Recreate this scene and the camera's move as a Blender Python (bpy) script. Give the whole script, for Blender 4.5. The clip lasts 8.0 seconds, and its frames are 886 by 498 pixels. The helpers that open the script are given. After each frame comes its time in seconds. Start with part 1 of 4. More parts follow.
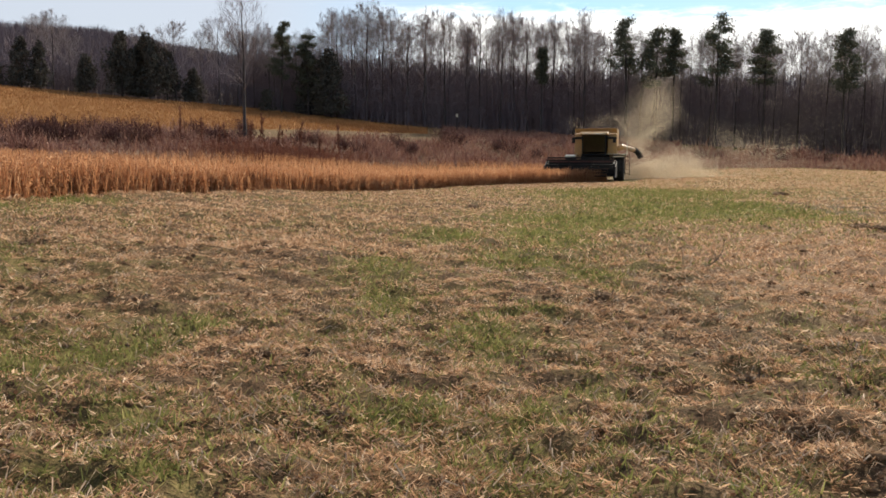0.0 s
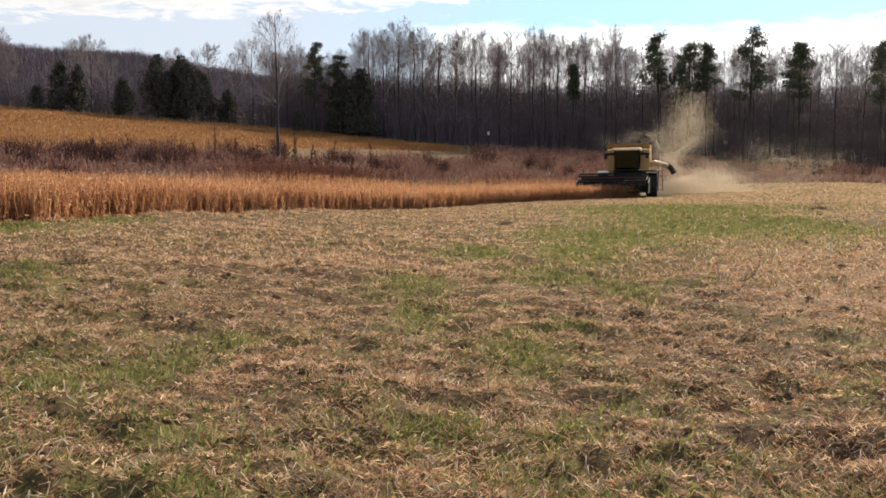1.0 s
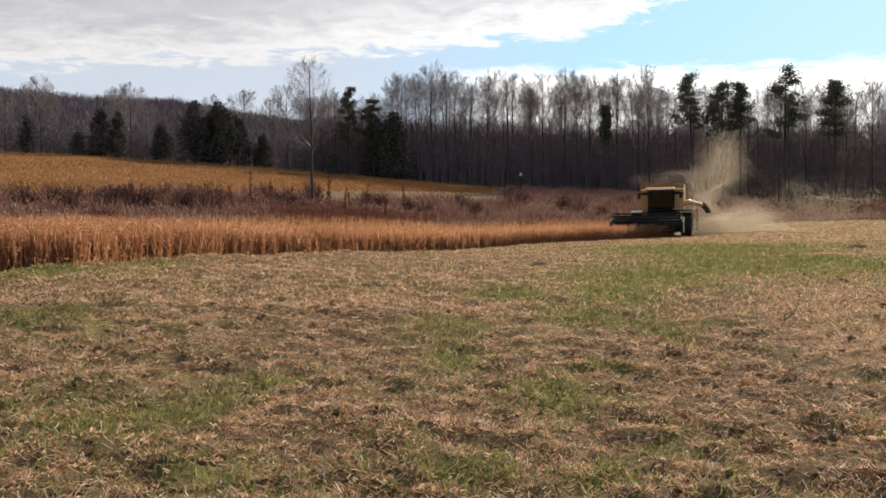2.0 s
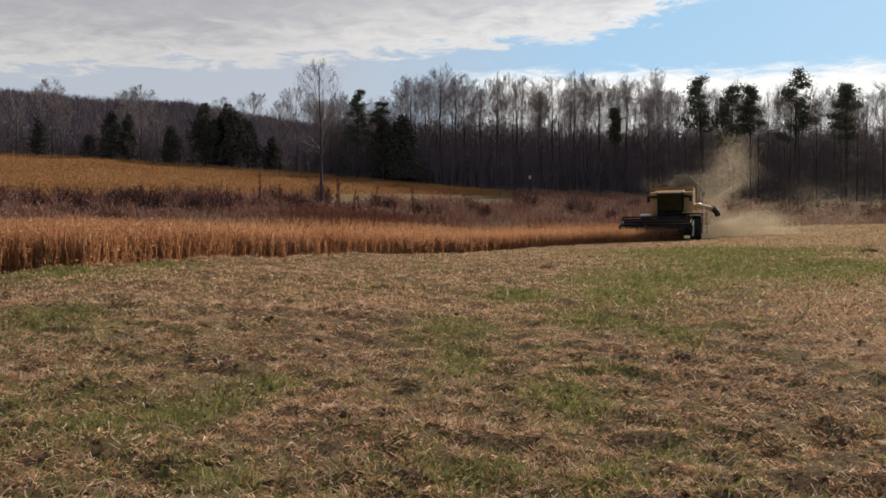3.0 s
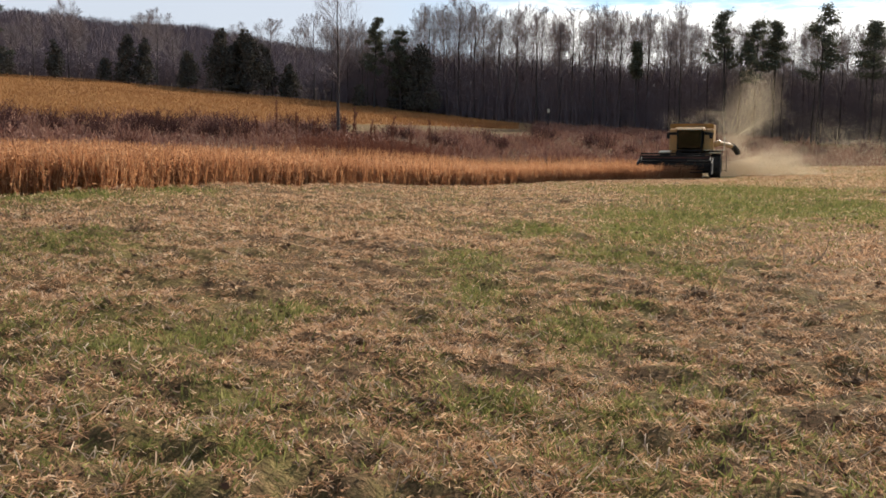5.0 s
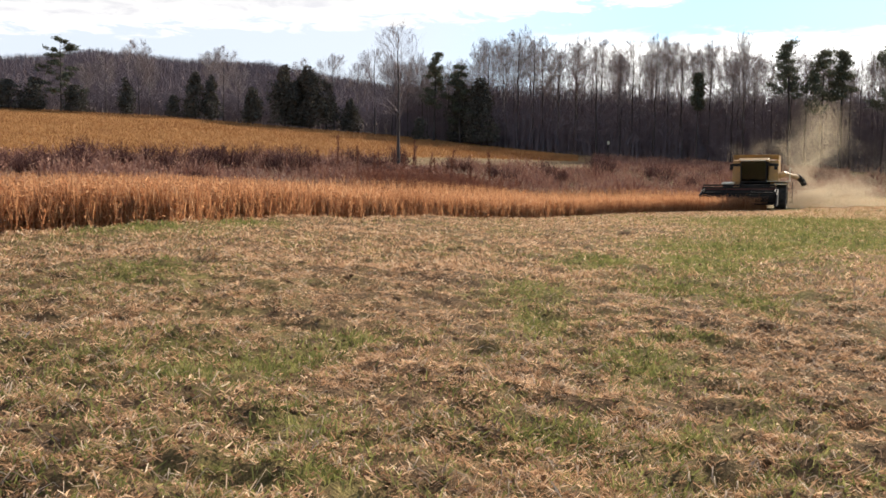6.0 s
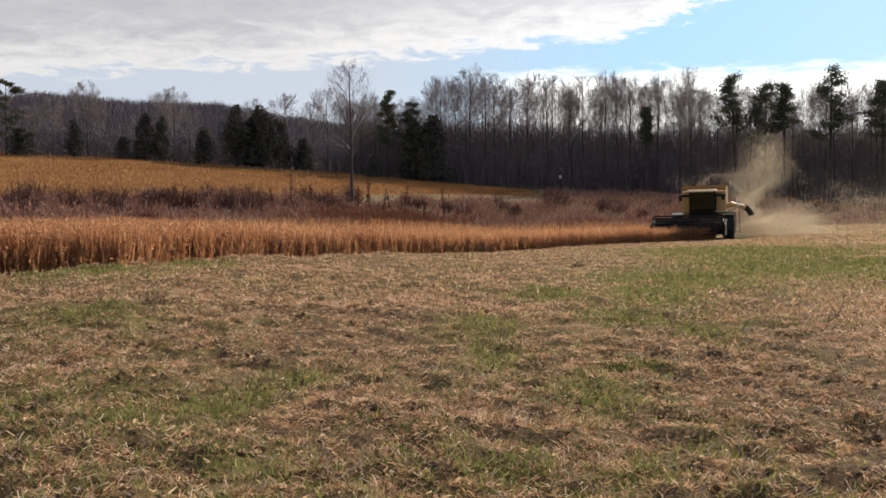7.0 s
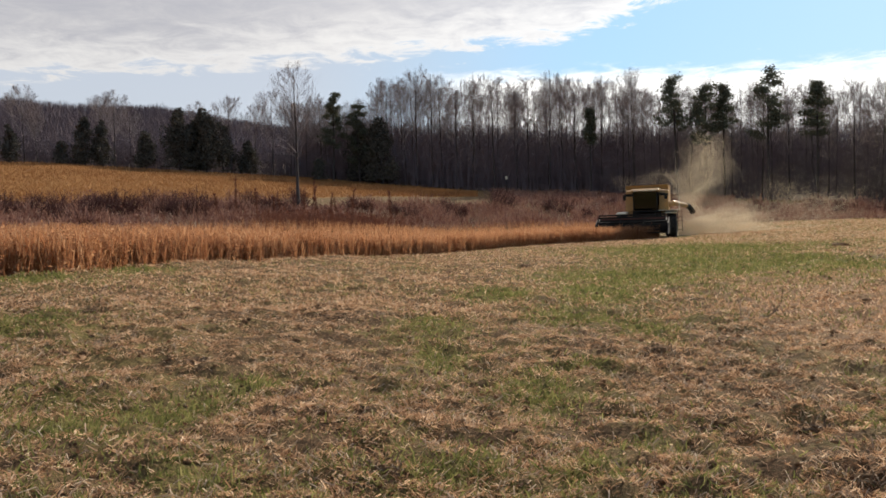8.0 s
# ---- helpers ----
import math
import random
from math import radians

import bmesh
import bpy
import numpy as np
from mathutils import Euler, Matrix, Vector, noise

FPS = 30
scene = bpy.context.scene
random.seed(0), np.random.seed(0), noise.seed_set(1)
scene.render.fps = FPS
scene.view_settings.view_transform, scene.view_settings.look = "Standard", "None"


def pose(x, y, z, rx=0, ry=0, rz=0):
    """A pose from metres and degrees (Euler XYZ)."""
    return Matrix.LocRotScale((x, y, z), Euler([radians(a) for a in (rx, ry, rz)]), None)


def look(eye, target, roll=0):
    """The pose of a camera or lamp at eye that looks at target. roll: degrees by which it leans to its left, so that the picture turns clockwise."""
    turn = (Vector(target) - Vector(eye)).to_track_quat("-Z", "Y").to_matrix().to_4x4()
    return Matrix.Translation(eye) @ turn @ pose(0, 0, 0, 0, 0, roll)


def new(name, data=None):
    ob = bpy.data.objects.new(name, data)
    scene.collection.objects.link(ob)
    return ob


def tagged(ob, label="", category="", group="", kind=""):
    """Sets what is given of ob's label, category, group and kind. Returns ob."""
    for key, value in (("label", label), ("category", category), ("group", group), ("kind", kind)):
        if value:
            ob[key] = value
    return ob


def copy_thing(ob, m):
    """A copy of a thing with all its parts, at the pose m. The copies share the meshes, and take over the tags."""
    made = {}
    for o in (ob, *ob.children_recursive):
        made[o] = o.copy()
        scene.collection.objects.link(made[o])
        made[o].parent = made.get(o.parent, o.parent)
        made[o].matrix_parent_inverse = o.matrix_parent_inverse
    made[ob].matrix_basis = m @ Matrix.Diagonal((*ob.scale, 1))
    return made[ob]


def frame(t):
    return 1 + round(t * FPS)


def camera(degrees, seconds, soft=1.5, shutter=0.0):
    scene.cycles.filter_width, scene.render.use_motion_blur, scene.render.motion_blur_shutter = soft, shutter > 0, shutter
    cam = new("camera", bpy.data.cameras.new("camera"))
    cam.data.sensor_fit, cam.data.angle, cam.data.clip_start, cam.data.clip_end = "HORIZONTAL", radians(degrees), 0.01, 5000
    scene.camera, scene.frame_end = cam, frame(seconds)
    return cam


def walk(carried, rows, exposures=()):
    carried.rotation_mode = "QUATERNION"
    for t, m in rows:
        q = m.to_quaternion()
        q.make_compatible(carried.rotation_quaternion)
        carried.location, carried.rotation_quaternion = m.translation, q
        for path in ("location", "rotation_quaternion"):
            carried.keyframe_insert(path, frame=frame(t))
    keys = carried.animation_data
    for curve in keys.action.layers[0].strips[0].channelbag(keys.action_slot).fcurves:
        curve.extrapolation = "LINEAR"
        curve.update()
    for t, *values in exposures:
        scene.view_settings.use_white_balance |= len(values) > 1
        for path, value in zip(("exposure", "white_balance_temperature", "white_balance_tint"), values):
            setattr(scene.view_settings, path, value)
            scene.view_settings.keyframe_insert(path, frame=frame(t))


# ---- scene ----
LENS = 53.5
TILT = -5.87
EYE = 1.60
# seconds; yaw, pitch and roll against the first view; the step from the first stand
PATH = [
    (0.0, 0.00, -0.00, -0.00, 0.000, 0.000, 0.000),
    (0.5, 1.05, 0.62, 0.34, -0.002, -0.002, -0.001),
    (1.0, 2.11, 1.16, 0.60, -0.005, -0.015, -0.005),
    (1.5, 2.74, 2.07, 0.68, -0.012, -0.013, -0.006),
    (1.7, 3.57, 3.12, 0.86, -0.012, -0.012, -0.010),
    (2.8, 4.73, 4.36, 1.13, -0.002, -0.005, -0.024),
    (3.0, 4.81, 4.08, 0.93, -0.001, -0.004, -0.024),
    (3.5, 4.30, 3.48, 0.79, -0.024, -0.001, 0.020),
    (4.0, 4.90, 0.71, 0.49, -0.014, 0.016, -0.017),
    (4.5, 5.42, -0.15, 0.49, -0.022, 0.026, -0.027),
    (4.7, 5.28, -0.68, -0.02, -0.027, 0.028, -0.037),
    (5.8, 8.78, 1.62, -0.46, -0.050, -0.030, -0.045),
    (6.0, 9.66, 1.79, -0.12, -0.054, -0.036, -0.054),
    (6.2, 9.86, 2.58, 0.20, -0.054, -0.016, -0.051),
    (6.5, 9.41, 3.66, 0.15, -0.026, -0.022, -0.068),
    (7.0, 6.77, 4.13, 1.06, 0.003, -0.029, -0.065),
    (7.5, 4.95, 4.07, 1.47, 0.012, -0.032, -0.061),
    (8.0, 3.37, 4.16, 1.82, 0.016, -0.032, -0.064),
]
cam = camera(LENS, 8.0, soft=1.65)
walk(cam, [(t, pose(dx, dy, EYE + dz) @ pose(0, 0, 0, 0, 0, y) @ pose(0, 0, 0, p + TILT) @ pose(0, 0, 0, 0, r, 0) @ pose(0, 0, 0, 90))
           for t, y, p, r, dx, dy, dz in PATH],
     [(0, .71), (.5, .79), (1, .85), (1.5, .83), (1.7, .79), (2.8, .27), (3, .24), (3.5, .28), (4, .32), (4.5, .53), (4.7, .60), (5.8, 1.03), (6, 1.05), (6.5, .87),
      (7, .59), (7.5, .54), (8, .52)])

# ---- light ----
SUN_AZ, SUN_EL = 30.0, 31.0          # degrees to the right of ahead, degrees up
world = bpy.data.worlds.new("sky")
scene.world = world
world.use_nodes = True


class Nodes:
    """Short hand for node trees."""

    def __init__(self, tree):
        self.tree = tree
        tree.nodes.clear()

    def add(self, kind, inputs=None, **settings):
        n = self.tree.nodes.new(kind)
        for key, value in settings.items():
            setattr(n, key, value)
        for key, value in (inputs or {}).items():
            if isinstance(value, bpy.types.NodeSocket):
                self.tree.links.new(value, n.inputs[key])
            else:
                n.inputs[key].default_value = value
        return n

    def math(self, op, a, b=0.0, c=0.0):
        return self.add("ShaderNodeMath", {0: a, 1: b, 2: c}, operation=op).outputs[0]

    def noise(self, vector, scale, detail=4.0, rough=0.55, distortion=0.0):
        return self.add("ShaderNodeTexNoise", {"Vector": vector, "Scale": scale, "Detail": detail, "Roughness": rough,
                                               "Distortion": distortion}).outputs["Fac"]

    def ramp(self, fac, a, b, lo=0.0, hi=1.0):
        return self.add("ShaderNodeMapRange", {"Value": fac, "From Min": a, "From Max": b, "To Min": lo, "To Max": hi},
                        interpolation_type="SMOOTHSTEP").outputs[0]

    def mix(self, fac, a, b, mode="MIX"):
        n = self.add("ShaderNodeMix", data_type="RGBA", blend_type=mode)
        for i, v in ((0, fac), (6, a), (7, b)):
            if isinstance(v, bpy.types.NodeSocket):
                self.tree.links.new(v, n.inputs[i])
            elif i == 0:
                n.inputs[0].default_value = v
            else:
                n.inputs[i].default_value = (*v, 1)
        return n.outputs[2]


def build_sky():
    n = Nodes(world.node_tree)
    sky = n.add("ShaderNodeTexSky", sky_type="NISHITA", sun_disc=False, sun_elevation=radians(SUN_EL),
                sun_rotation=radians(SUN_AZ), altitude=150.0, air_density=1.0, dust_density=0.6, ozone_density=2.0)
    way = n.add("ShaderNodeTexCoord").outputs["Generated"]
    xyz = n.add("ShaderNodeSeparateXYZ", {0: way})
    x, y, z = xyz.outputs
    el = n.math("ARCSINE", z)
    az = n.math("ARCTAN2", x, y)
    # a flat cloud deck seen from below: project on a plane overhead
    up = n.math("ADD", n.math("MAXIMUM", z, 0.0), 0.06)
    px, py = n.math("DIVIDE", x, up), n.math("DIVIDE", y, up)
    deck = n.add("ShaderNodeCombineXYZ", {0: px, 1: py, 2: 0.0}).outputs[0]
    big = n.noise(deck, 0.55, 5, 0.55, 0.3)
    fine = n.noise(deck, 4.6, 7, 0.68, 0.5)
    wob = n.math("ADD", n.math("MULTIPLY", n.math("SUBTRACT", big, 0.5), 0.06), n.math("MULTIPLY", n.math("SUBTRACT", fine, 0.5), 0.12))
    # the deck's ragged edge climbs to the right; below it a clear gap and a low bright bank
    climb = n.math("MULTIPLY", n.math("POWER", n.math("MAXIMUM", n.math("SUBTRACT", az, 0.05), 0.0), 2.0), 1.3)
    edge = n.math("ADD", n.math("ADD", n.math("MULTIPLY_ADD", az, 0.065, 0.194), climb), n.math("MULTIPLY", wob, 0.7))
    high = n.ramp(n.math("SUBTRACT", el, edge), -0.003, 0.010)
    # the deck thins out overhead and breaks up towards the back
    thin = n.math("MULTIPLY", n.ramp(el, 0.75, 0.35), n.ramp(n.math("ABSOLUTE", az), 1.7, 0.9))
    high = n.math("MULTIPLY", high, n.math("MAXIMUM", thin, n.math("MULTIPLY", n.ramp(big, 0.36, 0.56), 0.95)))
    bank_top = n.math("ADD", n.math("MULTIPLY_ADD", az, -0.028, 0.168), n.math("MULTIPLY", wob, 0.5))
    bank = n.math("MULTIPLY", n.ramp(n.math("SUBTRACT", bank_top, el), -0.006, 0.02), n.math("MULTIPLY", n.ramp(az, -0.12, 0.02), n.ramp(az, 1.4, 0.8)))
    thick = n.ramp(n.math("ADD", n.math("MULTIPLY", big, 0.6), n.math("MULTIPLY", fine, 0.4)), 0.36, 0.62)
    rim = n.ramp(n.math("SUBTRACT", el, edge), 0.055, 0.0)
    glare = n.ramp(az, -0.5, 0.45, 0.80, 1.15)
    cloud = n.mix(thick, (4.9, 4.9, 5.3), (6.5, 6.35, 6.4))
    cloud = n.mix(n.math("MULTIPLY", rim, 0.75), cloud, (9.0, 8.8, 8.5))
    cloud = n.mix(1.0, cloud, n.add("ShaderNodeCombineXYZ", {0: glare, 1: glare, 2: glare}).outputs[0], "MULTIPLY")
    low = n.mix(n.ramp(az, -0.3, 0.0), (5.0, 5.6, 6.6), (10.0, 9.9, 9.6))
    veil = n.mix(n.ramp(az, -0.25, 0.15), (4.9, 5.1, 5.6), (3.4, 5.8, 8.1))
    c = n.mix(n.ramp(el, 0.34, 0.22, 0.0, 0.8), sky.outputs[0], veil)
    c = n.mix(bank, c, low)
    c = n.mix(n.math("MULTIPLY", high, 0.95), c, cloud)
    back = n.add("ShaderNodeBackground", {"Color": c, "Strength": 0.088})
    n.add("ShaderNodeOutputWorld", {0: back.outputs[0]})


build_sky()
sun = new("sun", bpy.data.lights.new("sun", "SUN"))
sun.data.energy, sun.data.angle, sun.data.color = 5.0, radians(0.55), (1.0, 0.89, 0.74)
sun.matrix_world = look((0, 0, 0), (-math.sin(radians(SUN_AZ)) * math.cos(radians(SUN_EL)),
                                    -math.cos(radians(SUN_AZ)) * math.cos(radians(SUN_EL)), -math.sin(radians(SUN_EL))))
sun.location = (60, 80, 90)

# ---- materials ----
def surface(name, build, rough=0.85, bump=0.0, spec=0.2, metal=0.0):
    """A material; build(n, at) returns colour and, if wanted, the height for the relief."""
    m = bpy.data.materials.new(name)
    m.use_nodes = True
    n = Nodes(m.node_tree)
    at = n.add("ShaderNodeTexCoord").outputs["Object"]
    got = build(n, at)
    colour, height = got if isinstance(got, tuple) else (got, None)
    b = n.add("ShaderNodeBsdfPrincipled", {"Base Color": colour, "Roughness": rough, "Metallic": metal, "Specular IOR Level": spec})
    if height is not None and bump:
        n.tree.links.new(n.add("ShaderNodeBump", {"Height": height, "Strength": 0.9, "Distance": bump}).outputs[0], b.inputs["Normal"])
    n.add("ShaderNodeOutputMaterial", {0: b.outputs[0]})
    return m


def straws(name, stops, through_light=0.25, rough=0.75, patch=0.0, lump=0.22):
    """Dry or green plant matter: each piece takes its own tint between the stops; thin, so some light comes through."""
    m = bpy.data.materials.new(name)
    m.use_nodes = True
    n = Nodes(m.node_tree)
    r = n.add("ShaderNodeNewGeometry").outputs["Random Per Island"]
    if patch:
        at = n.add("ShaderNodeTexCoord").outputs["Object"]
        r = n.math("ADD", n.math("MULTIPLY", r, 1 - patch), n.math("MULTIPLY", n.ramp(n.noise(at, lump, 4, 0.6), 0.35, 0.65), patch))
    ramp = n.add("ShaderNodeValToRGB", {0: r})
    el = ramp.color_ramp.elements
    while len(el) < len(stops):
        el.new(0.5)
    for i, c in enumerate(stops):
        el[i].position, el[i].color = i / (len(stops) - 1), (*c, 1)
    d = n.add("ShaderNodeBsdfPrincipled", {"Base Color": ramp.outputs[0], "Roughness": rough, "Specular IOR Level": 0.08})
    t = n.add("ShaderNodeBsdfTranslucent", {"Color": ramp.outputs[0]})
    mix = n.add("ShaderNodeMixShader", {0: through_light, 1: d.outputs[0], 2: t.outputs[0]})
    n.add("ShaderNodeOutputMaterial", {0: mix.outputs[0]})
    return m


def two(a, b, scale, detail=5, lo=0.35, hi=0.65):
    def build(n, at):
        f = n.noise(at, scale, detail, 0.6)
        g = n.noise(at, scale * 9, 4, 0.6)
        c = n.mix(n.ramp(f, lo, hi), a, b)
        return n.mix(n.ramp(g, 0.35, 0.75, 0.0, 0.45), c, tuple(v * 0.45 for v in a)), g
    return build


def ground_look(n, at):
    def zone(name):
        return n.add("ShaderNodeAttribute", attribute_name=name).outputs["Fac"]
    n1, n2, n3, n4 = n.noise(at, 0.35, 6, 0.6), n.noise(at, 2.2, 6, 0.65), n.noise(at, 11, 5, 0.65, 0.6), n.noise(at, 42, 4, 0.7, 0.8)
    straw = n.mix(n.ramp(n3, 0.3, 0.7), (0.095, 0.056, 0.031), (0.31, 0.192, 0.110))
    straw = n.mix(n.ramp(n2, 0.42, 0.68), straw, (0.29, 0.165, 0.10))
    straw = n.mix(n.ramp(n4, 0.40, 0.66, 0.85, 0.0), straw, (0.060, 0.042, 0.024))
    weeds = n.mix(n.ramp(n3, 0.3, 0.7), (0.085, 0.088, 0.022), (0.225, 0.205, 0.065))
    # scattered dark spots at two scales: shade of small holes put into the straw colour
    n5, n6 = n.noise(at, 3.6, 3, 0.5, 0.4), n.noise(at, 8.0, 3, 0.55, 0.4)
    hollow_shade = n.math("MAXIMUM", n.ramp(n5, 0.56, 0.66), n.ramp(n6, 0.54, 0.64))
    straw = n.mix(n.math("MULTIPLY", hollow_shade, 0.52), straw, (0.055, 0.038, 0.022))
    green = n.ramp(n.math("ADD", n.math("MULTIPLY", n2, 0.7), n.math("MULTIPLY", n1, 0.5)), 0.52, 0.76, 0.0, 0.55)
    c = n.mix(green, straw, weeds)
    lush = n.mix(n.ramp(n3, 0.3, 0.7), (0.115, 0.118, 0.030), (0.27, 0.255, 0.075))
    c = n.mix(n.math("MULTIPLY", zone("lush"), n.ramp(n3, 0.25, 0.6, 0.25, 1.0)), c, lush)
    earth = n.mix(n.ramp(n2, 0.3, 0.7), (0.23, 0.14, 0.085), (0.40, 0.25, 0.15))
    c = n.mix(n.math("MULTIPLY", zone("turned"), 0.7), c, earth)
    ripe = n.mix(n.ramp(n1, 0.3, 0.7), (0.22, 0.108, 0.037), (0.285, 0.148, 0.052))
    ripe = n.mix(n.ramp(n2, 0.35, 0.7, 0.0, 0.6), ripe, (0.17, 0.075, 0.026))
    c = n.mix(zone("ripe"), c, ripe)
    hay = n.mix(n.ramp(n2, 0.3, 0.7), (0.125, 0.084, 0.044), (0.17, 0.12, 0.064))
    c = n.mix(zone("hay"), c, hay)
    litter = n.mix(n.ramp(n2, 0.3, 0.7), (0.055, 0.040, 0.034), (0.11, 0.08, 0.062))
    c = n.mix(zone("wood"), c, litter)
    return c, n.math("ADD", n.math("ADD", n3, n.math("MULTIPLY", n4, 0.4)), n.math("MULTIPLY", n6, 1.2))


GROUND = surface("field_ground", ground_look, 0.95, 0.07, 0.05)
STRAW = straws("straw", [(0.095, 0.050, 0.027), (0.27, 0.152, 0.083), (0.50, 0.302, 0.172), (0.72, 0.49, 0.305), (0.95, 0.77, 0.55)], 0.38, patch=0.4, lump=7.0)
GRASS = straws("grass", [(0.060, 0.068, 0.020), (0.125, 0.135, 0.042), (0.235, 0.232, 0.076), (0.40, 0.35, 0.15)], 0.42, patch=0.4, lump=5.0)
SOY = straws("ripe_soybean", [(0.17, 0.068, 0.036), (0.36, 0.163, 0.078), (0.53, 0.29, 0.145), (0.31, 0.130, 0.060), (0.66, 0.43, 0.25)], 0.55, patch=0.15)
SOY_FAR = straws("ripe_crop", [(0.235, 0.108, 0.042), (0.285, 0.138, 0.054), (0.325, 0.168, 0.068)], 0.25, patch=0.7, lump=0.06)
BRUSH = straws("dry_brush", [(0.055, 0.024, 0.020), (0.17, 0.078, 0.060), (0.38, 0.215, 0.15), (0.16, 0.070, 0.055), (0.52, 0.34, 0.24)], 0.15, patch=0.6, lump=0.45)
BUSHDARK = straws("dark_bush", [(0.055, 0.024, 0.021), (0.10, 0.046, 0.038), (0.15, 0.075, 0.06)], 0.1, patch=0.2)
REDWEED = straws("red_weed", [(0.10, 0.038, 0.026), (0.19, 0.08, 0.048), (0.15, 0.06, 0.038)], 0.2)
BARK = surface("bark", two((0.050, 0.040, 0.036), (0.088, 0.070, 0.063), 1.5), 0.9, 0.02)
TWIG = straws("twigs", [(0.19, 0.155, 0.146), (0.25, 0.205, 0.193), (0.31, 0.256, 0.24)], 0.0, 0.95)
CEDAR = straws("cedar_leaf", [(0.055, 0.051, 0.044), (0.085, 0.078, 0.062), (0.12, 0.104, 0.080)], 0.12, 0.9)
PINE = straws("pine_needle", [(0.062, 0.066, 0.048), (0.098, 0.102, 0.070), (0.135, 0.136, 0.092)], 0.2, 0.9)
WOODS = straws("woods", [(0.125, 0.099, 0.105), (0.155, 0.122, 0.127), (0.19, 0.148, 0.148)], 0.0, 0.95, patch=0.4)
# far woods: distance haze is mixed into this paler mauve colour
HILL = straws("hill_woods", [(0.142, 0.110, 0.116), (0.156, 0.120, 0.125), (0.17, 0.130, 0.131)], 0.0, 1.0, patch=0.6, lump=0.02)
PALE = straws("pale_stalks", [(0.24, 0.165, 0.11), (0.38, 0.28, 0.20), (0.50, 0.40, 0.29)], 0.2)
DEADLEAF = straws("dead_leaf", [(0.08, 0.045, 0.028), (0.14, 0.075, 0.045), (0.20, 0.11, 0.065)], 0.2)
DRYDARK = straws("dead_weed", [(0.07, 0.048, 0.032), (0.13, 0.09, 0.06), (0.20, 0.15, 0.10)], 0.15)
SOIL = surface("soil", two((0.15, 0.090, 0.048), (0.25, 0.155, 0.085), 9.0), 0.95, 0.02, 0.1)
DUST = straws("dust", [(0.60, 0.50, 0.36), (0.74, 0.63, 0.47)], 0.5, 0.95)
YELLOW = surface("yellow_paint", two((0.48, 0.265, 0.085), (0.38, 0.23, 0.10), 2.0), 0.5, 0.0, 0.35)
CREAM = surface("cream_paint", two((0.72, 0.66, 0.50), (0.60, 0.54, 0.40), 3.0), 0.5, 0.0, 0.3)
BLACK = surface("black_steel", two((0.016, 0.015, 0.014), (0.030, 0.026, 0.022), 3.0), 0.75, 0.0, 0.15)
RED = surface("dusty_red_paint", two((0.13, 0.03, 0.02), (0.10, 0.045, 0.03), 3.0), 0.6, 0.0, 0.3)
RUBBER = surface("tyre_rubber", two((0.016, 0.015, 0.014), (0.05, 0.042, 0.033), 5.0), 0.85, 0.01, 0.2)
STEEL = surface("worn_steel", two((0.42, 0.40, 0.37), (0.30, 0.28, 0.25), 4.0), 0.4, 0.0, 0.5, 0.7)
OLDBOARD = surface("weathered_board", two((0.032, 0.027, 0.024), (0.055, 0.046, 0.040), 2.5), 0.9, 0.01)
TIN = surface("dull_tin_roof", two((0.05, 0.044, 0.042), (0.04, 0.032, 0.028), 1.2), 0.8, 0.0, 0.1, 0.0)
GREENFILM = surface("green_sunshade", two((0.16, 0.30, 0.10), (0.12, 0.22, 0.08), 6.0), 0.6)


def tinted_glass():
    m = bpy.data.materials.new("cab_glass")
    m.use_nodes = True
    n = Nodes(m.node_tree)
    clear = n.add("ShaderNodeBsdfTransparent", {"Color": (0.10, 0.125, 0.10, 1)})
    gloss = n.add("ShaderNodeBsdfGlossy", {"Color": (0.9, 0.95, 0.9, 1), "Roughness": 0.04})
    mix = n.add("ShaderNodeMixShader", {0: 0.035, 1: clear.outputs[0], 2: gloss.outputs[0]})
    n.add("ShaderNodeOutputMaterial", {0: mix.outputs[0]})
    return m


GLASS = tinted_glass()

# ---- geometry helpers ----
rng = np.random.default_rng(7)


def mesh_of(name, V, F, material, smooth=False):
    """A mesh from arrays of corners and of faces that all have the same number of corners."""
    V, F = np.asarray(V, np.float32), np.asarray(F, np.int32)
    me = bpy.data.meshes.new(name)
    me.vertices.add(len(V))
    me.vertices.foreach_set("co", V.ravel())
    me.loops.add(F.size)
    me.loops.foreach_set("vertex_index", F.ravel())
    me.polygons.add(len(F))
    me.polygons.foreach_set("loop_start", np.arange(len(F), dtype=np.int32) * F.shape[1])
    if smooth:
        me.polygons.foreach_set("use_smooth", np.ones(len(F), bool))
    me.materials.append(material)
    me.update(calc_edges=True)
    return me


